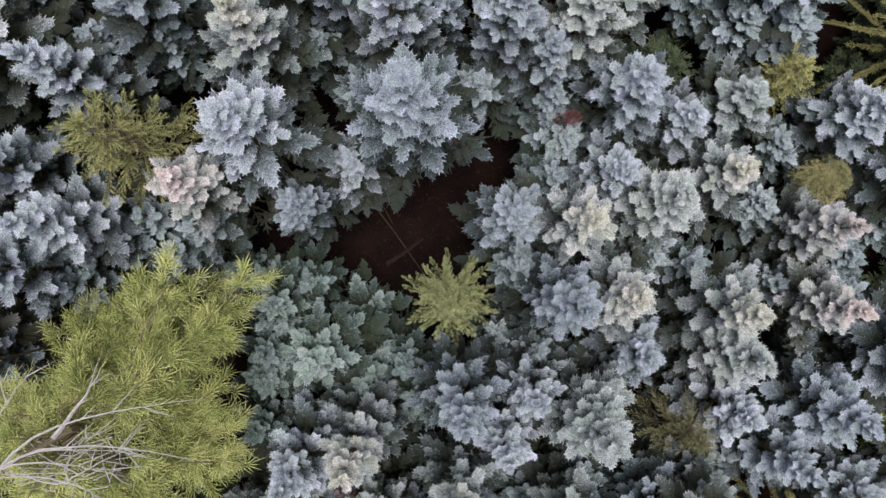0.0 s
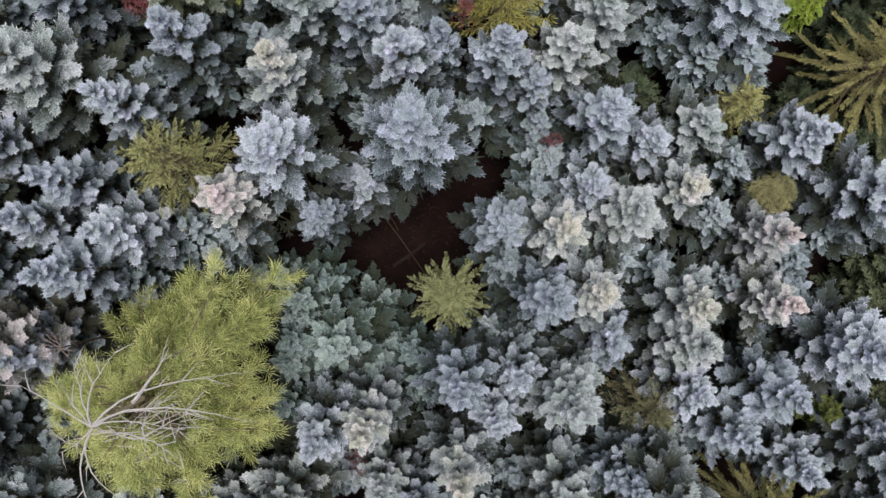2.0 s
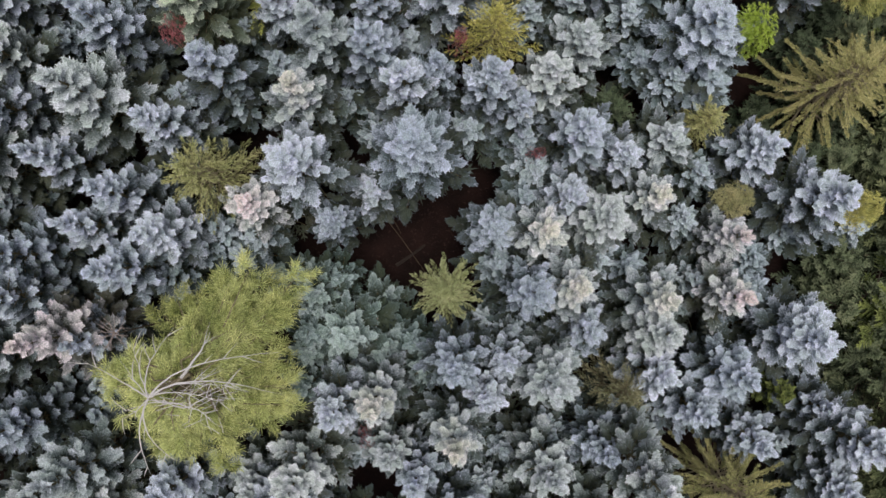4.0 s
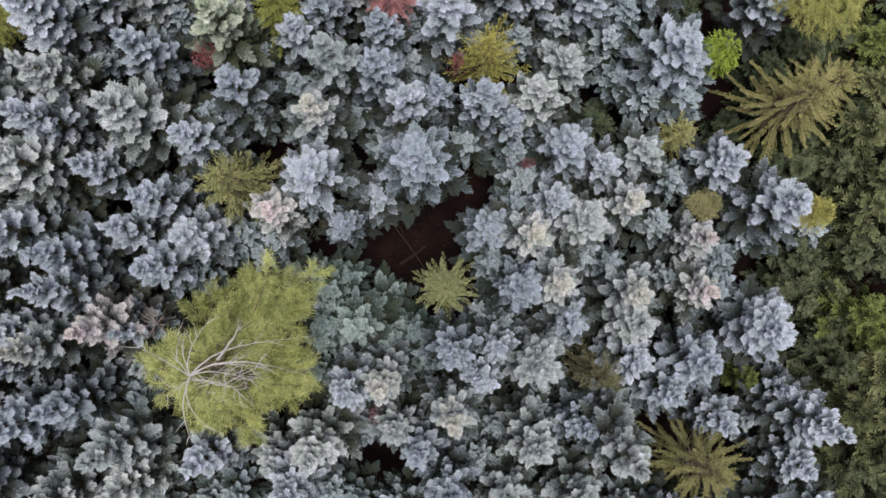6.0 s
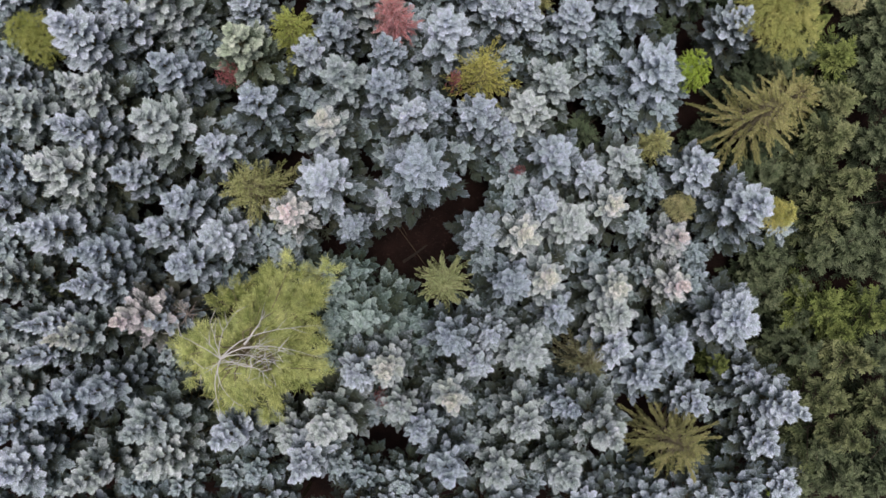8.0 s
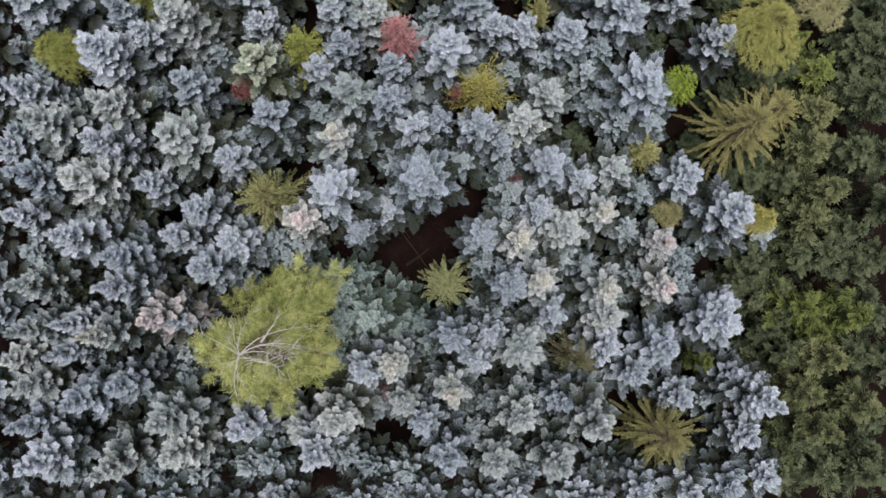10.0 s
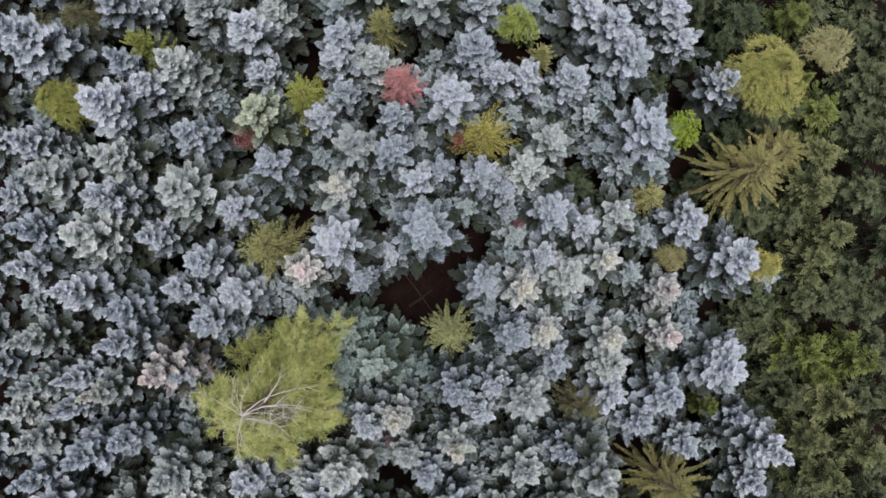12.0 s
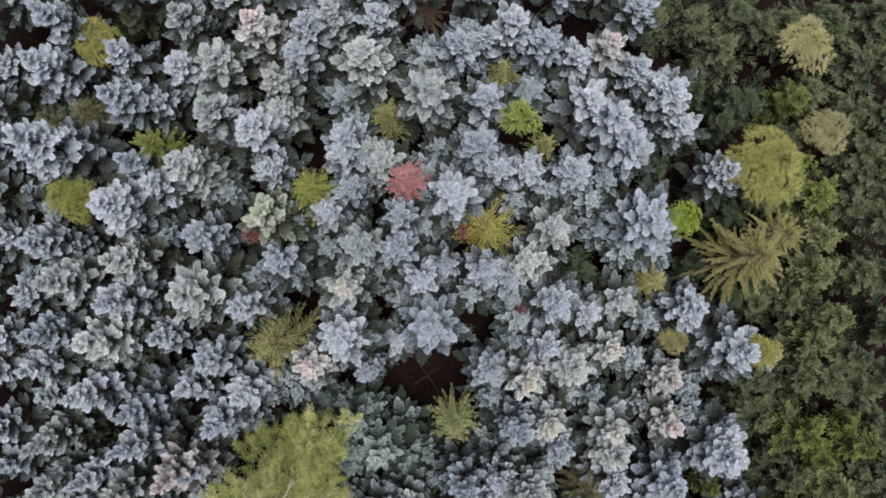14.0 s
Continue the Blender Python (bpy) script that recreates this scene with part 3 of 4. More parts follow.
def round_crown(rng, height, spread, depth, count, leaf, template, lumps=9, hang=0.0):
    """A rounded crown of leaf clumps on lumpy boughs."""
    spots, limbs = [], []
    centre = np.array((0, 0, height - depth))
    hubs = [unit((rng.normal(), rng.normal(), abs(rng.normal()) + 0.25)) for _ in range(lumps)]
    for h in hubs:
        limbs.append([(np.array((0, 0, height - depth * 1.5)), 0.035), (centre + h * (0.4 * spread, 0.4 * spread, 0.4 * depth), 0.02), (centre + h * (0.85 * spread, 0.85 * spread, 0.85 * depth), 0.006)])
    for _ in range(count):
        h = hubs[int(rng.integers(lumps))]
        v = unit((rng.normal(), rng.normal(), rng.normal() + 0.55))
        # each lump is a small dome of its own at the end of its bough
        lump = centre + h * (0.62 * spread, 0.62 * spread, 0.7 * depth)
        k = rng.uniform(0.8, 1.05) * (0.5 - 0.12 * abs(h[2]))
        p = lump + v * (spread * k, spread * k, depth * k * 0.7)
        down = unit((v[0] + 0.4 * h[0], v[1] + 0.4 * h[1], -0.25 - hang))
        spots.append((p, unit(down + 0.35 * v + rng.normal(0, 0.28, 3)), unit(v + (0, 0, 0.4) + rng.normal(0, 0.25, 3)), leaf * rng.uniform(0.7, 1.3), leaf * rng.uniform(0.7, 1.3)))
    trunk = [((0, 0, -0.4), 0.11), ((0.05, 0.02, height * 0.5), 0.07), ((0, 0, height - depth * 0.3), 0.02)]
    return spots, limbs, trunk


LEAF_WORDS = {MOSS: "yellow-green rounded tree with fine drooping foliage", GRASS: "small grass-green rounded conifer among frosted trees", LIME: "small bright lime-green conifer among frosted trees", DUN: "dull tan rounded tree with fine soft foliage", STRAW: "straw-olive rounded tree with fine soft foliage", RED: "small dull-red shrub under frosted conifers"}


def soft_parts(rng):
    spots, limbs, trunk = round_crown(rng, 5.0, 1.3, 1.5, 1500, 0.26, WISP, 16, 0.1)
    return [("trunk", mesh_of("soft_trunk", *tubes([trunk] + limbs, 4), None, M_TWIG)),
            ("crown", mesh_of("soft_crown", *scattered(WISP, spots), M_LEAF))]


def broadleaf(x, y, top, r, tint):
    if tint in (STRAW, DUN, MOSS):
        plant("soft_rounded_tree", turn_of("soft", 2), soft_parts, x, y, top, r * 1.05, (1.3, 5.0), tint, LEAF_WORDS[tint], "tree", "rounded trees")
        return
    plant("lime_conifer", turn_of("lime", 3), lime_parts, x, y, top, r * 0.95, (1.4, 5.0), PLAIN if tint == LIME else tint, LEAF_WORDS[tint], "tree", "unfrosted conifers")


def shrub_parts(rng):
    spots, limbs, trunk = round_crown(rng, 5.0, 1.3, 1.6, 420, 0.24, WISP, 7, 0.1)
    return [("trunk", mesh_of("shrub_trunk", *tubes([trunk] + limbs, 4), None, M_BARK)),
            ("crown", mesh_of("shrub_crown", *scattered(WISP, spots), M_LEAF))]


def shrub(x, y, top, r, tint):
    plant("red_shrub", turn_of("shrub", 2), shrub_parts, x, y, top, r * 1.1, (1.3, 5.0), tint, LEAF_WORDS[tint], "shrub", "red shrubs")


# ---------------------------------------------------------------- the great larch with its bleached dead boughs


def great_larch(x, y, top):
    """An uneven spreading crown of hanging wisps, with arching bare boughs over a hub near its top."""
    rng = np.random.default_rng(5)
    base = ground_z(x, y)
    H = top - base
    zed = np.array((0, 0, 1.0))
    bearing = np.array((0, 24, 55, 77, 102, 127, 152, 176, 205, 236, 272, 310, 336, 350, 360))
    extent = np.array((3.8, 4.6, 5.6, 4.5, 2.5, 2.2, 2.6, 4.9, 4.9, 5.1, 4.1, 3.9, 4.2, 3.3, 3.8))
    spots, limbs = [], []
    for i in range(112):
        az = (i * 137.508 + rng.normal(0, 8)) % 360
        layer = min(1.0, (i + 0.5) / 96)
        L = float(np.interp(az, bearing, extent)) * (0.22 + 0.78 * layer ** 0.6) * rng.uniform(0.62, 1.06) - 0.3
        z = H - 0.4 - 2.6 * layer + rng.normal(0, 0.15)
        if i >= 96:
            # the lowest boughs reach out to the north only, four of them to the north-west
            az, L, z = rng.uniform(62, 96) if i < 108 else rng.uniform(118, 142), rng.uniform(2.4, 3.7), H - rng.uniform(3.4, 5.0)
        out, side = np.array((math.cos(radians(az)), math.sin(radians(az)), 0)), np.array((-math.sin(radians(az)), math.cos(radians(az)), 0))
        p0, p1 = zed * (z - 0.6), out * L * 0.55 + zed * (z + 0.35) + side * rng.normal(0, 0.2)
        p2 = out * L + zed * (z - 0.16 * L) + side * rng.normal(0, 0.3)
        limbs.append([(p0, 0.045), (p1, 0.028), (p2, 0.006)])
        # tone varies by bough; the lowest are darkened, shade put into their colour
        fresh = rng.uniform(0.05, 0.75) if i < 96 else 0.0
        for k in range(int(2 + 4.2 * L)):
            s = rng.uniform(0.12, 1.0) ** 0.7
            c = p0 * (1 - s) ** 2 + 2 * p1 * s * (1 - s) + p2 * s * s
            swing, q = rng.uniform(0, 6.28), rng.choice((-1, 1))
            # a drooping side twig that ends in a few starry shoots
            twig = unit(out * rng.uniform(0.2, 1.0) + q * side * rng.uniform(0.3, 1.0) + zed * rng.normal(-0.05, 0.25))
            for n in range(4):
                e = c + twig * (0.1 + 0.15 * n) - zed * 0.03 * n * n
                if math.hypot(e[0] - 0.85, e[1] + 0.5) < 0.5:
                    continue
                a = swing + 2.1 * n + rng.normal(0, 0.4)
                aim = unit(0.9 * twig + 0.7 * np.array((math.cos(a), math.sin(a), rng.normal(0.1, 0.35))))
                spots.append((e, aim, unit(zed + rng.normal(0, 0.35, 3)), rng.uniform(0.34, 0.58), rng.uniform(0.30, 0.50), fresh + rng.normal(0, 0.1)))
    # bare boughs spring from three joints of the broken top: the leader, a fork beside it and a lower stub
    leader, fork, stub = np.array((-0.37, -0.18, H + 0.75)), np.array((0.74, -0.55, H + 0.4)), np.array((0.45, 0.35, H + 0.4))
    trunk = [((0, 0, -0.4), 0.24), ((0.05, 0, H * 0.5), 0.17), ((0.1, 0.0, H - 1.4), 0.10), (stub - zed * 0.5, 0.075), (leader, 0.05)]
    root = thing("great_larch", [("trunk", mesh_of("larch_trunk", *tubes([trunk], 7), None, M_TWIG)),
                                 ("crown", mesh_of("larch_crown", *scattered(STAR, spots), M_LARCH))])
    for path in limbs:
        new("branch", mesh_of("larch_branch", *tubes([path], 4), None, M_TWIG)).parent = root
    # each bare bough: joint, its end from there, how far it arches up and bends aside, and thickness
    long_boughs = ((leader, (3.85, 1.3, -0.5), 0.5, 0.6, 0.05), (leader, (3.9, -0.05, -0.6), 0.5, 0.72, 0.05), (leader, (2.6, 0.25, -0.3), 0.4, 0.45, 0.04), (leader, (2.3, -0.35, -0.5), 0.3, 0.4, 0.036),
                   (leader, (-2.2, 1.1, -0.3), 0.25, -0.16, 0.038), (leader, (0.9, 2.15, 0.3), 0.2, 0.3, 0.04), (leader, (0.0, -2.4, -0.2), 0.35, -0.16, 0.046), (leader, (0.65, -1.95, -0.25), 0.35, -0.3, 0.042))
    short_boughs = ((stub, (0.75, 1.35, -0.4), 0.1, -0.1, 0.085), (leader, (-0.5, 1.65, 0.0), 0.2, -0.12, 0.038), (leader, (-0.9, 1.1, -0.1), 0.25, -0.15, 0.03), (leader, (-1.05, -0.75, -0.3), 0.2, 0.14, 0.032),
                    (fork, (-2.1, -0.15, 0.2), 0.25, -0.36, 0.036), (fork, (1.5, 0.75, 0.0), 0.15, 0.1, 0.03), (fork, (0.6, -0.5, -0.3), 0.1, 0.1, 0.03), (fork, (-1.0, 0.5, 0.2), 0.15, 0.1, 0.04), (fork, (0.35, 0.95, -0.2), 0.15, 0.12, 0.026))
    for joint, end, arch, bend, thick in long_boughs + short_boughs:
        end = np.array(end)
        flat = unit((-end[1], end[0], 0.0))
        path = []
        for k in range(9):
            s = k / 8
            wave = math.sin(math.pi * s ** 0.8)
            path.append((joint + end * s + flat * (0.8 * bend * wave + rng.normal(0, 0.012)) + zed * (arch * wave + rng.normal(0, 0.015)), thick * (1.12 - s) * 0.58))
        bough = new("dead_branch", mesh_of("dead_branch", *tubes([path], 5), None, M_DEAD))
        tagged(bough, "bleached bare dead bough").parent = root
        for _ in range(3):
            j = int(rng.integers(3, 8))
            w = unit(end / np.linalg.norm(end) + flat * rng.choice((-1, 1)) * rng.uniform(0.3, 1.0) + zed * rng.uniform(-0.6, 0.2))
            ln = rng.uniform(0.25, 0.8)
            twig = [(path[j][0], 0.014), (path[j][0] + w * ln * 0.5 + zed * 0.05, 0.01), (path[j][0] + w * ln, 0.003)]
            new("twig", mesh_of("twig", *tubes([twig], 4), None, M_DEAD)).parent = bough
    # a tangle of thin dead twigs round the fork
    for _ in range(34):
        p = fork + np.array((rng.normal(0.1, 0.6), rng.normal(0.1, 0.4), rng.uniform(-0.7, 0.0)))
        w = unit((rng.normal(), rng.normal(), rng.normal(0, 0.4))) * rng.uniform(0.5, 1.2)
        twig = [(p - w * 0.5, 0.013), (p + zed * rng.uniform(-0.05, 0.1), 0.011), (p + w * 0.5, 0.004)]
        tagged(new("dead_twig", mesh_of("dead_twig", *tubes([twig], 3), None, M_DEAD)), "thin bleached dead twig").parent = root
    root.matrix_basis = pose(x, y, base)
    tagged(root, "broad yellow-green larch with bleached dead boughs on top", "tree", "unfrosted conifers")


great_larch(-8.4, -4.2, 11.2)


def dead_sapling(x, y, top):
    """A slim bare stem with a bush of bleached twigs at its head."""
    rng = np.random.default_rng(8)
    base = ground_z(x, y)
    H = top - base
    root = thing("dead_sapling", [("trunk", mesh_of("sapling_trunk", *tubes([[((0, 0, -0.3), 0.06), ((0.08, 0.04, 0.6 * H), 0.04), ((0, 0, H - 0.5), 0.02)]], 5), None, M_BARK))])
    for i in range(16):
        a, p = 2.4 * i, np.array((0.0, 0.0, H - 0.5 - 0.05 * (i % 5)))
        way = unit((math.cos(a), math.sin(a), rng.uniform(0.3, 1.1)))
        ln = rng.uniform(0.45, 0.85)
        mid = p + way * ln * 0.5 + rng.normal(0, 0.05, 3)
        bough = new("dead_branch", mesh_of("sapling_branch", *tubes([[(p, 0.016), (mid, 0.011), (p + way * ln, 0.004)]], 4), None, M_SAPLING))
        bough.parent = root
        for q in (1, -1):
            w = unit(way + q * rng.normal(0.5, 0.2, 3))
            new("twig", mesh_of("sapling_twig", *tubes([[(mid, 0.009), (mid + w * rng.uniform(0.15, 0.35), 0.003)]], 3), None, M_SAPLING)).parent = bough
    root.matrix_basis = pose(x, y, base)
    tagged(root, "dead sapling with a bush of bare pinkish-grey twigs", "tree", "unfrosted conifers")


dead_sapling(-11.2, -2.8, 10.0)

# ---------------------------------------------------------------- fallen wood in the clearing


def fallen(name, a, b, r, material, label, category):
    za, zb = ground_z(*a) + r, ground_z(*b) + r
    mid = ((a[0] + b[0]) / 2 + 0.06, (a[1] + b[1]) / 2, (za + zb) / 2 + 0.02)
    ob = new(name, mesh_of(name, *tubes([[((*a, za), r), (mid, r * 0.85), ((*b, zb), r * 0.55)]], 8), None, material))
    return tagged(ob, label, category, "fallen wood on the clearing floor")


fallen("fallen_log", (-2.24, -0.61), (-0.79, 0.43), 0.09, M_LOG, "dark fallen log on the clearing floor", "log")
fallen("fallen_pole", (-3.4, 2.6), (-0.55, -1.3), 0.022, M_POLE, "long thin brown pole lying across the clearing floor", "pole")
fallen("fallen_pole", (-2.95, 2.5), (-2.0, 1.0), 0.020, M_POLE, "short thin brown pole lying on the clearing floor", "pole")


def leaf_litter():
    """Dead leaves and broken twigs strewn over the clearing."""
    rng = np.random.default_rng(9)
    spots = []
    for _ in range(1500):
        x, y = rng.uniform(-6.5, 4.5), rng.uniform(-3.0, 5.0)
        a, ln = rng.uniform(0, 6.283), rng.uniform(0.04, 0.11)
        spots.append(((x, y, ground_z(x, y) + 0.015), (math.cos(a), math.sin(a), rng.normal(0, 0.2)), unit((rng.normal(0, 0.3), rng.normal(0, 0.3), 1)), ln, ln * rng.uniform(0.3, 1.2)))
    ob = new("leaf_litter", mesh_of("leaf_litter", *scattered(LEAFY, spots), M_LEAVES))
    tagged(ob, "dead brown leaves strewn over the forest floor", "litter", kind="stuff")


leaf_litter()

# ---------------------------------------------------------------- the stand goes on round its edges


def belt():
    rng = random.Random(4)
    for i in range(16):
        for x in (-23.6, -26.2):
            frosted_fir(x + rng.uniform(-0.7, 0.7), -13.5 + 2.5 * i + rng.uniform(-0.8, 0.8), rng.uniform(7.0, 9.5), rng.uniform(1.2, 1.6), BLUE if x > -25 else FIR_SHADE, True)
    for i in range(18):
        for y in (-12.9,):
            frosted_fir(-21 + 2.3 * i + rng.uniform(-0.7, 0.7), y + rng.uniform(-0.6, 0.6), rng.uniform(6.5, 8.5) - 0.08 * (2.3 * i - 20), rng.uniform(1.2, 1.6), BLUE, True)
        if i < 15:
            frosted_fir(-21 + 2.3 * i + rng.uniform(-0.7, 0.7), 22.6 + rng.uniform(-0.9, 0.9), rng.uniform(5.5, 7.5) - 0.08 * (2.3 * i - 20), rng.uniform(1.2, 1.6), BLUE, True)
    for i in range(13):
        if i < 6:
            cedar(12.5 + 2.8 * i, 22.0 + rng.uniform(-0.8, 0.8), rng.uniform(2.4, 3.6), 1.9, STAND)
        cedar(26.5 + rng.uniform(-0.6, 0.6), -13 + 3.2 * i, rng.uniform(2.6, 4.4), rng.uniform(1.6, 2.0), STAND)


belt()

# ---------------------------------------------------------------- trees of the stand: x, y, top, spread
broadleaf(13.5, 2.5, 3.7, 0.91, DUN)
broadleaf(23.2, 14.9, 3.0, 1.40, DUN)
broadleaf(13.4, 9.6, 5.9, 1.1, LIME)
cedar(15.3, -6.3, 3.9, 1.1, FRESH)
broadleaf(4.1, 15.0, 7.0, 1.3, GRASS)
cedar(21.9, 13.2, 2.6, 1.2, FRESH)
broadleaf(-20.5, 11.0, 7.2, 1.35, MOSS)
broadleaf(17.7, -13.5, 3.2, 0.99, LIME)
cedar(19.4, -4.5, 3.6, 1.3, STAND)
cedar(21.4, -4.4, 5.0, 1.5, FRESH)
broadleaf(17.9, 12.5, 6.2, 2.15, STRAW)
broadleaf(17.9, 1.9, 5.6, 0.98, STRAW)
broadleaf(-19.5, 19.7, 6.6, 1.31, STRAW)
cedar(20.6, -3.1, 5.0, 1.94, FRESH)
cedar(23.4, -3.6, 5.4, 1.85, FRESH)
cedar(16.6, 19.9, 3.4, 2.04, STAND)
cedar(12.5, 21.9, 3.2, 1.79, STAND)
cedar(19.3, 21.7, 3.0, 1.66, STAND)
cedar(20.3, -3.5, 3.4, 1.78, STAND)
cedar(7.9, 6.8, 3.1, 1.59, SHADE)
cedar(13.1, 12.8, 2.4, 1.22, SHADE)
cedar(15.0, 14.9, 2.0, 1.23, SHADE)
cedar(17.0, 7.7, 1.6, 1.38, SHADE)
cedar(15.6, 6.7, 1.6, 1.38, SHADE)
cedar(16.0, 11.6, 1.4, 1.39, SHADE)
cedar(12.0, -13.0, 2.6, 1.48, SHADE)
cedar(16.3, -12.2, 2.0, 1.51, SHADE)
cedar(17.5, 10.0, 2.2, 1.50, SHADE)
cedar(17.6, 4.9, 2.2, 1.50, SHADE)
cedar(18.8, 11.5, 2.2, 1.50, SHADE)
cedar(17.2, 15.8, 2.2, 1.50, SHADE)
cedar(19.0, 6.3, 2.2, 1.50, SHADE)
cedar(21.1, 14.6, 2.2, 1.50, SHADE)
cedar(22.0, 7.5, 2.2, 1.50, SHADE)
cedar(22.6, 11.1, 3.2, 2.07, FRESH)
cedar(24.0, 1.4, 4.4, 1.79, STAND)
cedar(19.1, 4.5, 2.2, 1.77, STAND)
cedar(22.4, 0.1, 4.3, 1.98, STAND)
cedar(18.9, -2.6, 2.9, 1.73, STAND)
cedar(19.7, -5.7, 4.4, 1.79, STAND)
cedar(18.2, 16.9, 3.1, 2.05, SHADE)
cedar(22.8, 17.8, 2.1, 1.91, STAND)
cedar(21.4, 16.9, 3.2, 1.68, FRESH)
cedar(25.6, 19.4, 2.6, 2.09, STAND)
cedar(25.4, 16.0, 2.4, 1.89, STAND)
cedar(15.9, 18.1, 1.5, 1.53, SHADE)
cedar(23.4, 22.0, 3.0, 2.00, STAND)
cedar(25.8, 12.5, 2.6, 2.02, STAND)
cedar(-18.5, 21.8, 4.5, 1.65, STAND)
cedar(-25.4, 16.5, 4.0, 1.42, STAND)
cedar(-18.1, 16.3, 4.0, 1.16, STAND)
cedar(21.0, 11.3, 2.4, 1.49, STAND)
cedar(19.8, 10.7, 2.2, 1.50, STAND)
cedar(20.9, 4.5, 2.6, 1.68, STAND)
cedar(21.2, 0.1, 3.6, 1.83, STAND)
cedar(18.9, -0.3, 2.4, 1.76, STAND)
cedar(20.1, -1.9, 3.2, 1.79, STAND)
cedar(18.3, -2.3, 1.6, 1.59, STAND)
cedar(18.7, -6.1, 2.0, 1.64, STAND)
cedar(24.6, -0.6, 3.8, 1.82, STAND)
cedar(24.3, -6.0, 4.2, 1.80, STAND)
cedar(21.0, -10.9, 3.8, 1.82, STAND)
cedar(20.1, -13.1, 3.0, 1.80, STAND)
cedar(22.4, -12.8, 4.0, 1.94, STAND)
cedar(24.7, -12.8, 4.0, 1.94, STAND)
cedar(25.3, 6.4, 3.0, 1.93, STAND)
cedar(25.4, 10.3, 2.4, 1.96, STAND)
cedar(26.3, 13.8, 2.2, 1.97, STAND)
cedar(17.1, -4.8, 1.0, 1.27, STAND)
cedar(-19.3, -1.8, 6.8, 0.89, STAND)
cedar(22.4, 8.5, 3.9, 1.88, TAN)
cedar(21.8, 6.2, 4.3, 1.98, TAN)
cedar(22.5, 3.8, 5.1, 2.06, TAN)
cedar(21.3, 2.2, 4.5, 1.97, TAN)
cedar(21.8, -5.7, 6.0, 1.88, TAN)
cedar(19.9, -7.6, 6.5, 1.79, TAN)
cedar(21.0, -9.7, 6.7, 1.84, TAN)
broadleaf(21.7, 20.1, 3.6, 1.6, DUN)
cedar(24.6, -8.9, 4.2, 1.93, TAN)
frosted_fir(-21.3, 12.8, 8.4, 1.26, BLUE)
frosted_fir(-17.1, 10.3, 9.1, 1.70, BLUE)
frosted_fir(-16.4, 12.6, 8.5, 1.18, BLUE)
frosted_fir(-15.4, 11.5, 7.9, 1.20, BLUE)
frosted_fir(-9.6, 12.4, 7.0, 1.17, BLUE)
frosted_fir(-12.9, 8.8, 8.9, 1.33, BLUE)
frosted_fir(-9.0, 7.4, 8.1, 1.36, BLUE)
frosted_fir(-21.0, 8.4, 8.8, 1.33, BLUE)
frosted_fir(-16.4, 5.4, 10.3, 1.31, BLUE)
frosted_fir(-14.5, 3.6, 8.9, 1.16, BLUE)
frosted_fir(-20.1, 3.9, 9.9, 1.23, BLUE)
frosted_fir(-12.3, 2.3, 8.6, 1.28, BLUE)
frosted_fir(-10.8, 5.0, 8.2, 1.30, BLUE)
frosted_fir(-17.9, 1.0, 10.0, 1.38, BLUE)
frosted_fir(-13.3, 1.0, 8.8, 1.16, BLUE)
frosted_fir(-10.5, 0.7, 9.0, 1.43, BLUE)
frosted_fir(-21.1, 1.9, 8.5, 1.29, BLUE)
frosted_fir(-5.7, 13.2, 7.0, 1.47, BLUE)
frosted_fir(-5.3, 11.3, 7.1, 1.17, BLUE)
frosted_fir(-6.5, 10.0, 7.0, 1.23, BLUE)
frosted_fir(-2.6, 9.8, 8.2, 1.13, BLUE)
frosted_fir(-2.8, 8.0, 8.4, 1.29, BLUE)
frosted_fir(0.4, 10.9, 7.7, 1.78, BLUE)
frosted_fir(2.8, 12.2, 7.0, 1.24, BLUE)
frosted_fir(4.5, 12.3, 6.1, 1.27, BLUE)
frosted_fir(7.0, 12.3, 6.0, 1.46, BLUE)
frosted_fir(-1.5, 6.3, 9.3, 1.30, BLUE)
frosted_fir(-0.1, 7.1, 8.0, 1.08, BLUE)
frosted_fir(2.0, 6.8, 8.2, 1.30, BLUE)
frosted_fir(-0.9, 3.9, 9.1, 1.81, BLUE)
frosted_fir(-5.5, 3.3, 8.9, 1.65, BLUE)
frosted_fir(-4.4, 1.3, 6.4, 0.96, BLUE)
frosted_fir(5.9, 4.9, 6.6, 1.49, BLUE)
frosted_fir(7.9, 4.2, 5.0, 1.19, BLUE)
frosted_fir(5.5, 2.4, 5.7, 1.29, BLUE)
frosted_fir(2.5, 1.0, 5.4, 1.42, BLUE)
frosted_fir(-2.9, 2.7, 4.5, 1.21, BLUE)
frosted_fir(3.4, 6.2, 5.7, 1.23, BLUE)
frosted_fir(10.3, 13.6, 6.2, 1.75, BLUE)
frosted_fir(15.8, 12.2, 5.2, 1.37, BLUE)
frosted_fir(11.4, 9.4, 6.0, 2.01, BLUE)
frosted_fir(13.9, 4.4, 5.1, 1.44, BLUE)
frosted_fir(15.9, 2.3, 6.7, 1.67, BLUE)
frosted_fir(-15.7, 0.0, 9.6, 1.24, BLUE)
frosted_fir(-15.5, -1.5, 10.6, 1.19, BLUE)
frosted_fir(-18.0, -3.3, 9.7, 1.13, BLUE)
frosted_fir(-13.1, -3.2, 8.8, 1.22, BLUE)
frosted_fir(-18.1, -4.7, 10.1, 1.11, BLUE)
frosted_fir(-17.3, -6.9, 10.1, 1.48, BLUE)
frosted_fir(-15.6, -6.3, 9.5, 1.24, BLUE)
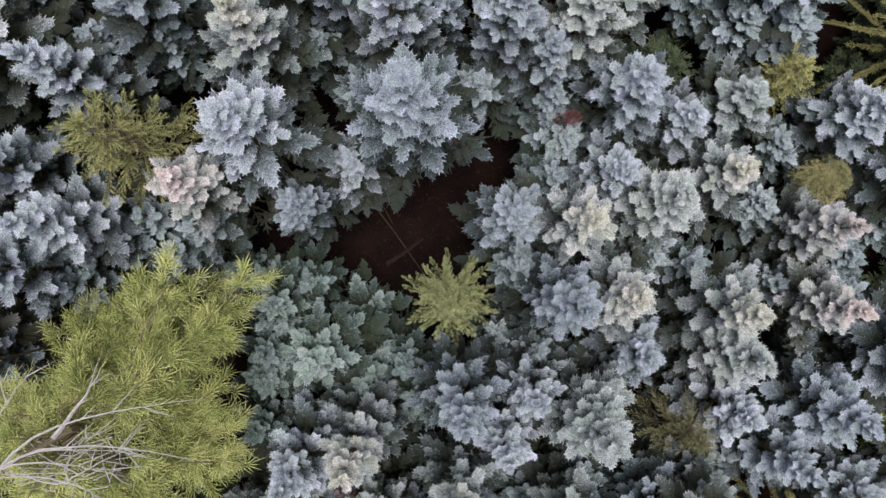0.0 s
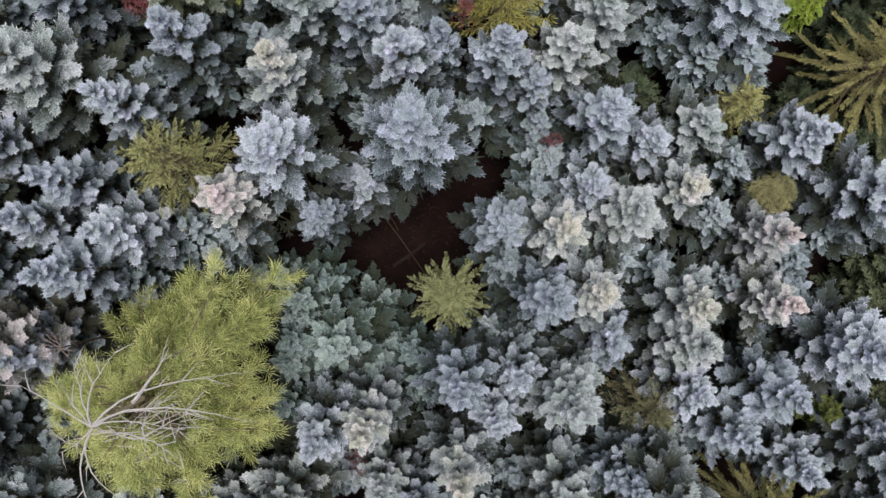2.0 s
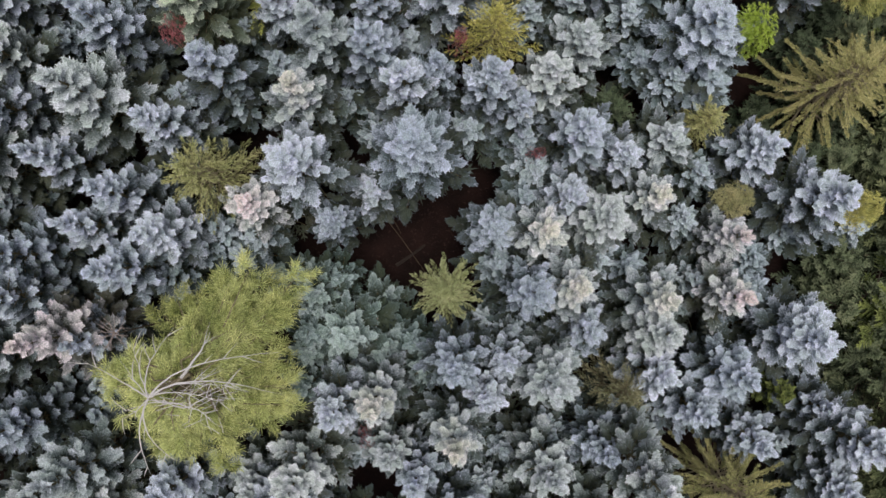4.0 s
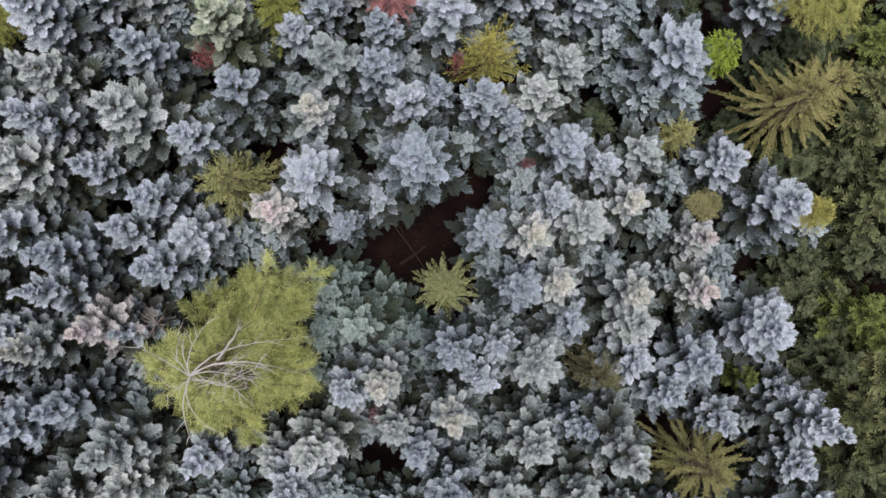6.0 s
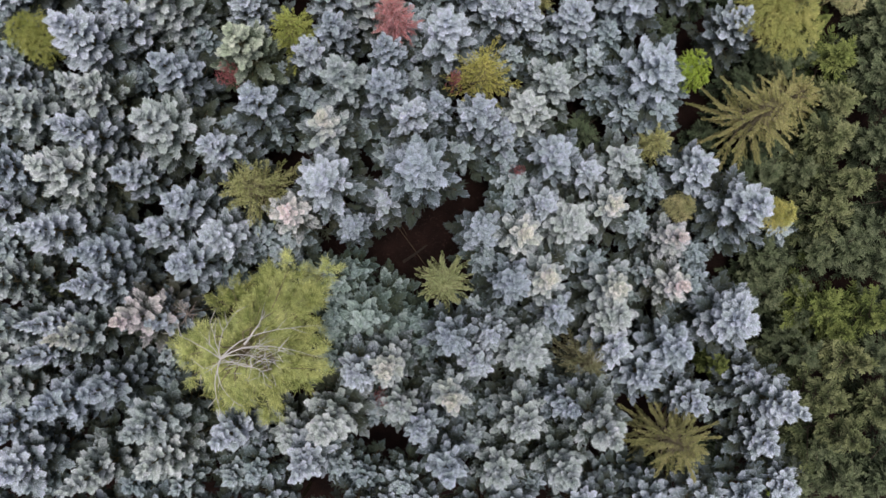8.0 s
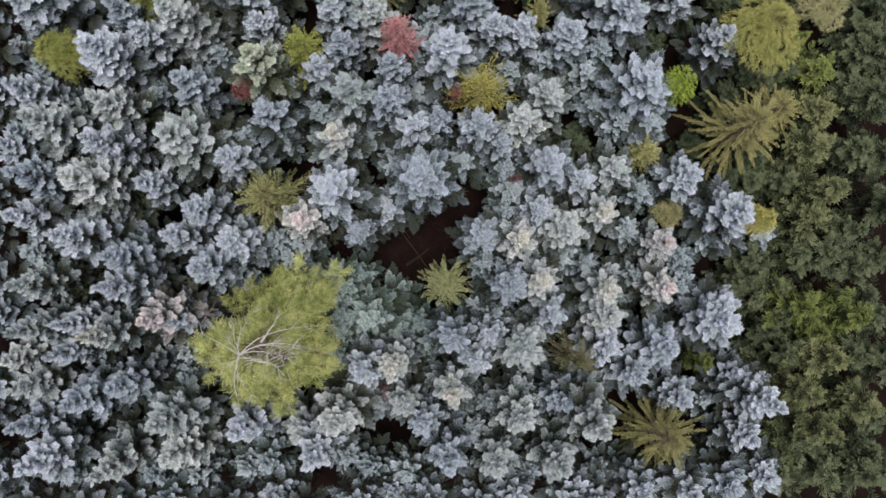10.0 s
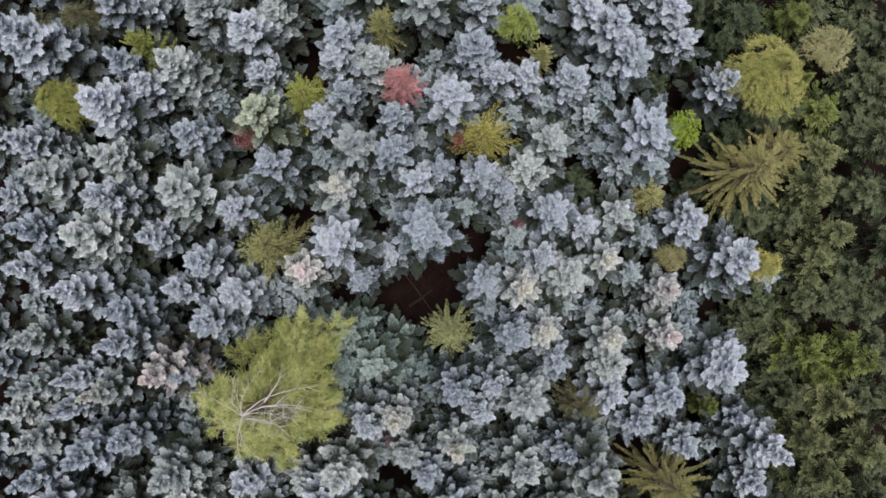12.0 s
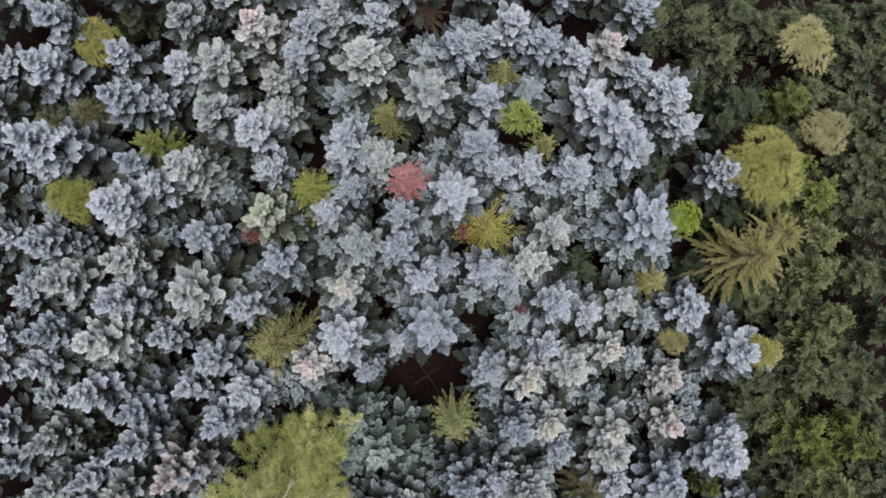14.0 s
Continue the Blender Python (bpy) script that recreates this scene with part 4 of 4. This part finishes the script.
frosted_fir(-19.8, -8.0, 10.1, 1.16, BLUE)
frosted_fir(-9.8, -8.5, 9.2, 1.36, BLUE)
frosted_fir(-11.5, -0.6, 9.8, 1.34, BLUE)
frosted_fir(0.5, -4.2, 9.4, 1.19, BLUE)
frosted_fir(2.5, -4.1, 8.1, 1.08, BLUE)
frosted_fir(3.5, -1.5, 8.6, 1.28, BLUE)
frosted_fir(5.9, -3.0, 6.5, 1.26, BLUE)
frosted_fir(-3.8, -5.7, 9.6, 1.24, BLUE)
frosted_fir(1.7, -5.5, 8.1, 1.19, BLUE)
frosted_fir(-1.0, -8.6, 8.1, 1.19, BLUE)
frosted_fir(6.3, -7.6, 7.7, 1.21, BLUE)
frosted_fir(15.1, -3.5, 6.4, 1.80, BLUE)
frosted_fir(11.9, -4.9, 6.8, 1.54, BLUE)
frosted_fir(10.3, -6.4, 6.7, 1.25, BLUE)
frosted_fir(13.1, -7.9, 5.7, 1.23, BLUE)
frosted_fir(17.2, -7.9, 7.2, 1.52, BLUE)
frosted_fir(16.6, -6.7, 4.2, 1.09, BLUE)
frosted_fir(17.0, -10.1, 5.2, 1.37, BLUE)
frosted_fir(9.0, -5.0, 6.2, 1.39, BLUE)
frosted_fir(-17.2, 16.0, 8.4, 1.46, BLUE)
frosted_fir(-16.4, 16.2, 6.1, 1.33, BLUE)
frosted_fir(-20.7, 13.6, 9.8, 1.77, BLUE)
frosted_fir(-10.3, 14.5, 7.8, 1.61, BLUE)
frosted_fir(2.1, 16.3, 6.6, 1.31, BLUE)
frosted_fir(-5.4, 13.8, 7.9, 1.48, BLUE)
frosted_fir(1.6, 13.6, 7.7, 1.50, BLUE)
frosted_fir(8.1, 16.3, 5.7, 1.84, BLUE)
frosted_fir(11.1, 18.3, 4.7, 1.45, BLUE)
frosted_fir(13.2, 17.0, 4.2, 1.67, BLUE)
frosted_fir(9.3, 15.1, 6.6, 1.67, BLUE)
frosted_fir(-19.4, -9.9, 9.9, 1.60, BLUE)
frosted_fir(-6.3, -9.9, 9.3, 1.30, BLUE)
frosted_fir(0.4, -10.3, 8.8, 1.33, BLUE)
frosted_fir(-20.6, 20.2, 8.5, 1.26, BLUE)
frosted_fir(3.8, 20.4, 6.5, 1.49, BLUE)
frosted_fir(-21.1, 17.9, 8.3, 1.69, BLUE)
frosted_fir(-17.3, 18.5, 7.5, 1.27, BLUE)
frosted_fir(-3.9, 20.7, 6.8, 1.36, BLUE)
frosted_fir(0.8, 19.2, 6.6, 1.49, BLUE)
frosted_fir(2.3, 19.8, 5.5, 1.23, BLUE)
frosted_fir(5.5, 19.5, 5.8, 1.41, BLUE)
frosted_fir(-7.6, 20.3, 6.5, 1.32, BLUE)
frosted_fir(-8.4, 18.9, 6.0, 1.34, BLUE)
frosted_fir(7.8, 18.9, 4.5, 1.27, BLUE)
frosted_fir(14.1, 15.3, 3.2, 1.32, BLUE)
frosted_fir(-14.9, 18.4, 6.0, 1.40, BLUE)
frosted_fir(8.7, 2.2, 6.2, 1.39, CREAM)
frosted_fir(-5.3, 6.0, 8.9, 1.44, CREAM)
frosted_fir(4.2, 0.8, 7.3, 1.40, CREAM)
frosted_fir(-16.0, -3.7, 10.9, 1.13, CREAM)
frosted_fir(5.2, -1.3, 7.8, 1.38, CREAM)
frosted_fir(-2.4, -5.5, 9.0, 1.32, CREAM)
frosted_fir(0.5, -6.5, 10.4, 1.31, CREAM)
frosted_fir(8.7, -1.9, 7.0, 1.41, CREAM)
frosted_fir(-9.1, 16.9, 7.7, 1.21, CREAM)
frosted_fir(-4.6, -1.2, 4.2, 1.16, TEAL_SHADE)
frosted_fir(-6.2, -1.2, 3.6, 1.2, TEAL_SHADE)
frosted_fir(-7.4, -1.0, 3.2, 1.1, TEAL_SHADE)
frosted_fir(-4.1, -3.5, 6.0, 1.88, TEAL_SHADE)
frosted_fir(-2.6, -4.5, 4.9, 1.62, TEAL_SHADE)
frosted_fir(12.1, 7.9, 3.9, 1.79, FIR_SHADE)
frosted_fir(4.3, 3.9, 3.7, 1.62, FIR_SHADE)
frosted_fir(-3.6, -8.4, 4.5, 1.29, FIR_SHADE)
frosted_fir(-6.1, 17.0, 4.6, 1.71, FIR_SHADE)
frosted_fir(5.0, 17.6, 3.6, 1.63, FIR_SHADE)
frosted_fir(-1.1, 19.5, 4.0, 1.61, FIR_SHADE)
frosted_fir(-1.1, 12.6, 4.2, 1.41, FIR_SHADE)
frosted_fir(1.3, 21.1, 4.2, 1.41, FIR_SHADE)
frosted_fir(-5.4, 15.4, 4.4, 1.40, FIR_SHADE)
frosted_fir(-12.4, 11.4, 5.3, 1.14, FIR_SHADE)
frosted_fir(-8.8, 6.7, 5.3, 1.31, FIR_SHADE)
frosted_fir(-22.0, 10.5, 6.1, 1.28, FIR_SHADE)
frosted_fir(-21.5, 3.0, 6.3, 1.11, FIR_SHADE)
frosted_fir(-17.2, 1.9, 6.8, 1.20, FIR_SHADE)
frosted_fir(-21.9, 0.2, 6.9, 1.19, FIR_SHADE)
frosted_fir(-15.8, -1.2, 7.3, 1.13, FIR_SHADE)
frosted_fir(-11.0, -1.0, 6.9, 1.25, FIR_SHADE)
frosted_fir(-9.2, 1.1, 5.9, 1.29, FIR_SHADE)
frosted_fir(-15.6, 0.7, 6.5, 1.10, FIR_SHADE)
frosted_fir(-19.8, -9.5, 6.9, 1.25, FIR_SHADE)
frosted_fir(-17.4, -10.0, 6.3, 1.22, FIR_SHADE)
frosted_fir(-13.9, -6.5, 6.3, 1.27, FIR_SHADE)
frosted_fir(-14.0, -5.3, 5.9, 1.12, FIR_SHADE)
frosted_fir(-15.5, -5.6, 6.1, 1.23, FIR_SHADE)
frosted_fir(-19.4, -11.2, 7.9, 1.21, FIR_SHADE)
frosted_fir(-14.9, -11.3, 7.7, 1.22, FIR_SHADE)
frosted_fir(-12.8, -11.5, 7.3, 1.23, FIR_SHADE)
frosted_fir(-9.2, -11.0, 6.9, 1.25, FIR_SHADE)
frosted_fir(-10.5, -11.5, 6.5, 1.27, FIR_SHADE)
frosted_fir(-4.0, -11.7, 5.9, 1.29, FIR_SHADE)
frosted_fir(-5.2, -11.1, 5.9, 1.23, FIR_SHADE)
frosted_fir(-1.9, -11.8, 6.3, 1.27, FIR_SHADE)
frosted_fir(-2.7, -2.5, 3.1, 1.40, TEAL_SHADE)
frosted_fir(-1.3, -4.0, 4.5, 1.29, TEAL_SHADE)
frosted_fir(-5.6, -4.2, 5.5, 1.25, TEAL_SHADE)
frosted_fir(-5.3, -2.6, 4.7, 1.16, TEAL_SHADE)
frosted_fir(-0.7, -4.9, 5.1, 1.26, TEAL_SHADE)
frosted_fir(5.5, -4.2, 5.3, 1.14, FIR_SHADE)
frosted_fir(3.1, -3.3, 5.3, 1.14, FIR_SHADE)
frosted_fir(1.9, -3.1, 4.1, 1.07, FIR_SHADE)
frosted_fir(2.5, -0.5, 5.1, 1.21, FIR_SHADE)
frosted_fir(6.9, -0.2, 4.9, 1.21, FIR_SHADE)
frosted_fir(8.1, -0.5, 4.9, 1.16, FIR_SHADE)
frosted_fir(11.2, -1.2, 4.3, 1.18, FIR_SHADE)
frosted_fir(10.9, 1.4, 4.1, 1.24, FIR_SHADE)
frosted_fir(14.0, -0.2, 3.7, 1.20, FIR_SHADE)
frosted_fir(14.0, -1.9, 3.7, 1.32, FIR_SHADE)
frosted_fir(12.2, -4.1, 4.1, 1.24, FIR_SHADE)
frosted_fir(2.7, -8.2, 5.3, 1.26, FIR_SHADE)
frosted_fir(1.8, -9.7, 5.7, 1.30, FIR_SHADE)
frosted_fir(4.5, -7.5, 5.9, 1.23, FIR_SHADE)
frosted_fir(9.5, -6.9, 4.3, 1.24, FIR_SHADE)
frosted_fir(15.6, -8.6, 2.9, 1.04, FIR_SHADE)
frosted_fir(17.0, -9.9, 2.7, 1.23, FIR_SHADE)
frosted_fir(19.5, 1.4, 2.5, 1.30, FIR_SHADE)
frosted_fir(15.8, 1.1, 3.3, 1.33, FIR_SHADE)
frosted_fir(11.8, 3.7, 3.5, 1.21, FIR_SHADE)
frosted_fir(3.8, 5.3, 4.1, 1.30, FIR_SHADE)
frosted_fir(3.8, 2.4, 4.1, 1.24, FIR_SHADE)
frosted_fir(1.2, 5.4, 5.1, 1.26, FIR_SHADE)
frosted_fir(-2.6, 5.2, 4.9, 1.27, FIR_SHADE)
frosted_fir(-4.1, 6.7, 5.3, 1.26, FIR_SHADE)
frosted_fir(-6.9, 8.3, 5.1, 1.26, FIR_SHADE)
frosted_fir(-8.5, 9.6, 5.1, 1.26, FIR_SHADE)
frosted_fir(-1.3, 9.3, 4.9, 1.27, FIR_SHADE)
frosted_fir(-1.3, 11.3, 4.7, 1.16, FIR_SHADE)
frosted_fir(3.9, 10.9, 3.9, 1.31, FIR_SHADE)
frosted_fir(6.1, 11.4, 4.1, 1.30, FIR_SHADE)
frosted_fir(8.4, 10.8, 3.9, 1.37, FIR_SHADE)
frosted_fir(9.3, 12.0, 4.3, 1.35, FIR_SHADE)
frosted_fir(9.2, 9.0, 3.3, 1.33, FIR_SHADE)
frosted_fir(10.4, 7.9, 3.9, 1.31, FIR_SHADE)
frosted_fir(1.2, 13.8, 5.5, 1.31, FIR_SHADE)
frosted_fir(-0.4, 14.1, 4.1, 1.18, FIR_SHADE)
frosted_fir(-10.7, 6.5, 6.1, 1.23, FIR_SHADE)
frosted_fir(-16.7, 4.9, 6.7, 1.20, FIR_SHADE)
frosted_fir(-17.4, 9.6, 6.1, 1.17, FIR_SHADE)
frosted_fir(-15.5, 9.0, 6.1, 1.17, FIR_SHADE)
frosted_fir(-20.2, 8.3, 6.5, 1.16, FIR_SHADE)
frosted_fir(-20.2, 13.6, 6.1, 1.23, FIR_SHADE)
frosted_fir(-23.0, 11.4, 6.3, 1.22, FIR_SHADE)
frosted_fir(-22.6, 6.7, 6.9, 1.09, FIR_SHADE)
frosted_fir(0.3, -10.2, 4.9, 1.16, FIR_SHADE)
frosted_fir(10.3, -12.5, 3.9, 1.25, FIR_SHADE)
frosted_fir(8.9, -12.4, 4.1, 1.18, FIR_SHADE)
frosted_fir(14.3, -12.9, 3.5, 1.27, FIR_SHADE)
frosted_fir(4.6, -12.4, 4.9, 1.27, FIR_SHADE)
frosted_fir(-12.2, -7.2, 4.3, 0.88, FIR_SHADE)
frosted_fir(-8.5, 0.0, 5.3, 1.26, FIR_SHADE)
frosted_fir(-7.6, 0.7, 5.9, 1.12, FIR_SHADE)
frosted_fir(-10.0, 0.3, 6.3, 1.22, FIR_SHADE)
frosted_fir(-5.4, -1.8, 5.7, 1.18, TEAL_SHADE)
frosted_fir(-5.5, -3.2, 5.9, 1.18, TEAL_SHADE)
frosted_fir(-5.6, -5.5, 6.3, 1.16, TEAL_SHADE)
frosted_fir(-13.7, 12.5, 8.6, 1.51, GREEN)
frosted_fir(-9.4, 9.7, 9.2, 1.48, SAGE)
frosted_fir(-16.4, 7.5, 9.7, 1.39, GREEN)
frosted_fir(-19.2, 6.5, 10.2, 1.53, GREEN)
frosted_fir(-12.9, 5.8, 9.9, 1.81, GREEN)
frosted_fir(-17.0, 3.7, 10.7, 1.61, GREEN)
frosted_fir(-3.6, 12.7, 7.5, 1.33, GREEN)
frosted_fir(-4.6, 8.1, 9.7, 1.45, GREEN)
frosted_fir(6.1, 9.0, 5.4, 1.42, GREEN)
frosted_fir(4.4, 7.2, 6.8, 1.42, GREEN)
frosted_fir(6.7, 1.6, 7.1, 1.52, GREEN)
frosted_fir(9.9, 4.9, 4.9, 1.45, GREEN)
frosted_fir(-19.9, -1.4, 10.0, 1.27, GREEN)
frosted_fir(-19.6, -3.5, 10.5, 1.15, GREEN)
frosted_fir(-19.8, -6.2, 10.0, 1.27, GREEN)
frosted_fir(-12.9, -7.7, 10.8, 1.44, GREEN)
frosted_fir(4.1, -4.8, 9.0, 1.48, GREEN)
frosted_fir(-2.0, -7.6, 7.9, 1.20, GREEN)
frosted_fir(-4.9, -7.9, 10.5, 1.35, GREEN)
frosted_fir(4.1, -8.1, 8.8, 1.44, GREEN)
frosted_fir(8.9, -3.1, 7.0, 1.41, GREEN)
frosted_fir(7.4, -7.9, 11.1, 1.37, GREEN)
frosted_fir(7.9, -7.4, 7.0, 1.35, GREEN)
frosted_fir(-12.4, 15.3, 8.3, 1.47, GREEN)
frosted_fir(-0.9, 16.4, 8.0, 1.76, GREEN)
frosted_fir(-12.8, -9.5, 9.9, 1.39, GREEN)
frosted_fir(-15.8, -10.2, 10.2, 1.27, GREEN)
frosted_fir(2.8, -10.5, 8.4, 1.35, GREEN)
frosted_fir(6.0, -10.3, 9.0, 1.32, GREEN)
frosted_fir(-4.4, 18.4, 7.6, 1.73, GREEN)
frosted_fir(-4.2, 13.3, 6.6, 1.25, GREEN)
frosted_fir(-14.0, 20.2, 8.0, 1.31, GREEN)
frosted_fir(-12.2, 18.1, 8.0, 1.65, GREEN)
frosted_fir(-6.2, 20.6, 7.5, 1.27, GREEN)
frosted_fir(-9.1, 15.7, 6.6, 1.37, GREEN)
frosted_fir(-13.4, 12.0, 6.1, 1.39, GREEN)
frosted_fir(-22.0, -5.3, 7.5, 1.17, GREEN)
frosted_fir(-13.4, -10.0, 8.5, 1.34, GREEN)
frosted_fir(-7.5, -9.3, 6.7, 1.31, GREEN)
frosted_fir(-7.2, 1.9, 7.7, 1.38, PINK)
frosted_fir(12.0, 0.7, 6.1, 1.27, PINK)
frosted_fir(-13.7, -3.0, 10.5, 1.4, ROSE)
frosted_fir(12.0, -1.8, 6.4, 1.32, PINK)
frosted_fir(-10.2, 20.0, 7.9, 1.48, PINK)
frosted_fir(9.1, 19.3, 5.8, 1.41, PINK)
shrub(-10.5, 8.9, 7.3, 0.75, RED)
shrub(4.2, 4.4, 4.6, 0.42, RED)
shrub(-2.9, -7.4, 7.0, 0.45, RED)
shrub(0.8, 8.8, 6.4, 0.5, RED)
shrub(-20.3, 18.9, 5.0, 0.81, RED)
shrub(-3.0, -3.1, 3.6, 0.39, RED)
spruce(-1.2, 22.6, 3.6, 1.05, BROWN)
spruce(7.8, -5.9, 5.6, 1.4, DULL)
spruce(12.2, -10.0, 7.0, 1.6, GOLD)
spruce(17.4, 7.5, 5.9, 1.75, GOLD)
spruce(19.9, 8.7, 3.7, 1.30, GOLD)
spruce(-9.1, 3.2, 8.7, 1.56, OLIVE)
spruce(2.0, 9.0, 7.6, 1.44, AMBER)
spruce(-7.5, 11.2, 7.2, 1.25, YELLOW)
spruce(0.2, -1.6, 6.6, 1.24, PALE)
spruce(-2.35, 11.65, 8.2, 1.05, RED)
spruce_small(12.0, 6.1, 4.3, 0.96, OLIVE)
spruce(-15.6, 13.65, 8.0, 1.05, YELLOW)
spruce_small(-20.3, 16.0, 6.0, 1.1, DULL)
spruce_small(-22.6, 15.6, 5.6, 1.0, DULL)
spruce_small(3.3, 18.7, 4.0, 1.16, OLIVE)
spruce_small(-3.4, 15.5, 6.2, 0.96, OLIVE)
spruce_small(5.6, 13.9, 5.5, 0.74, OLIVE)
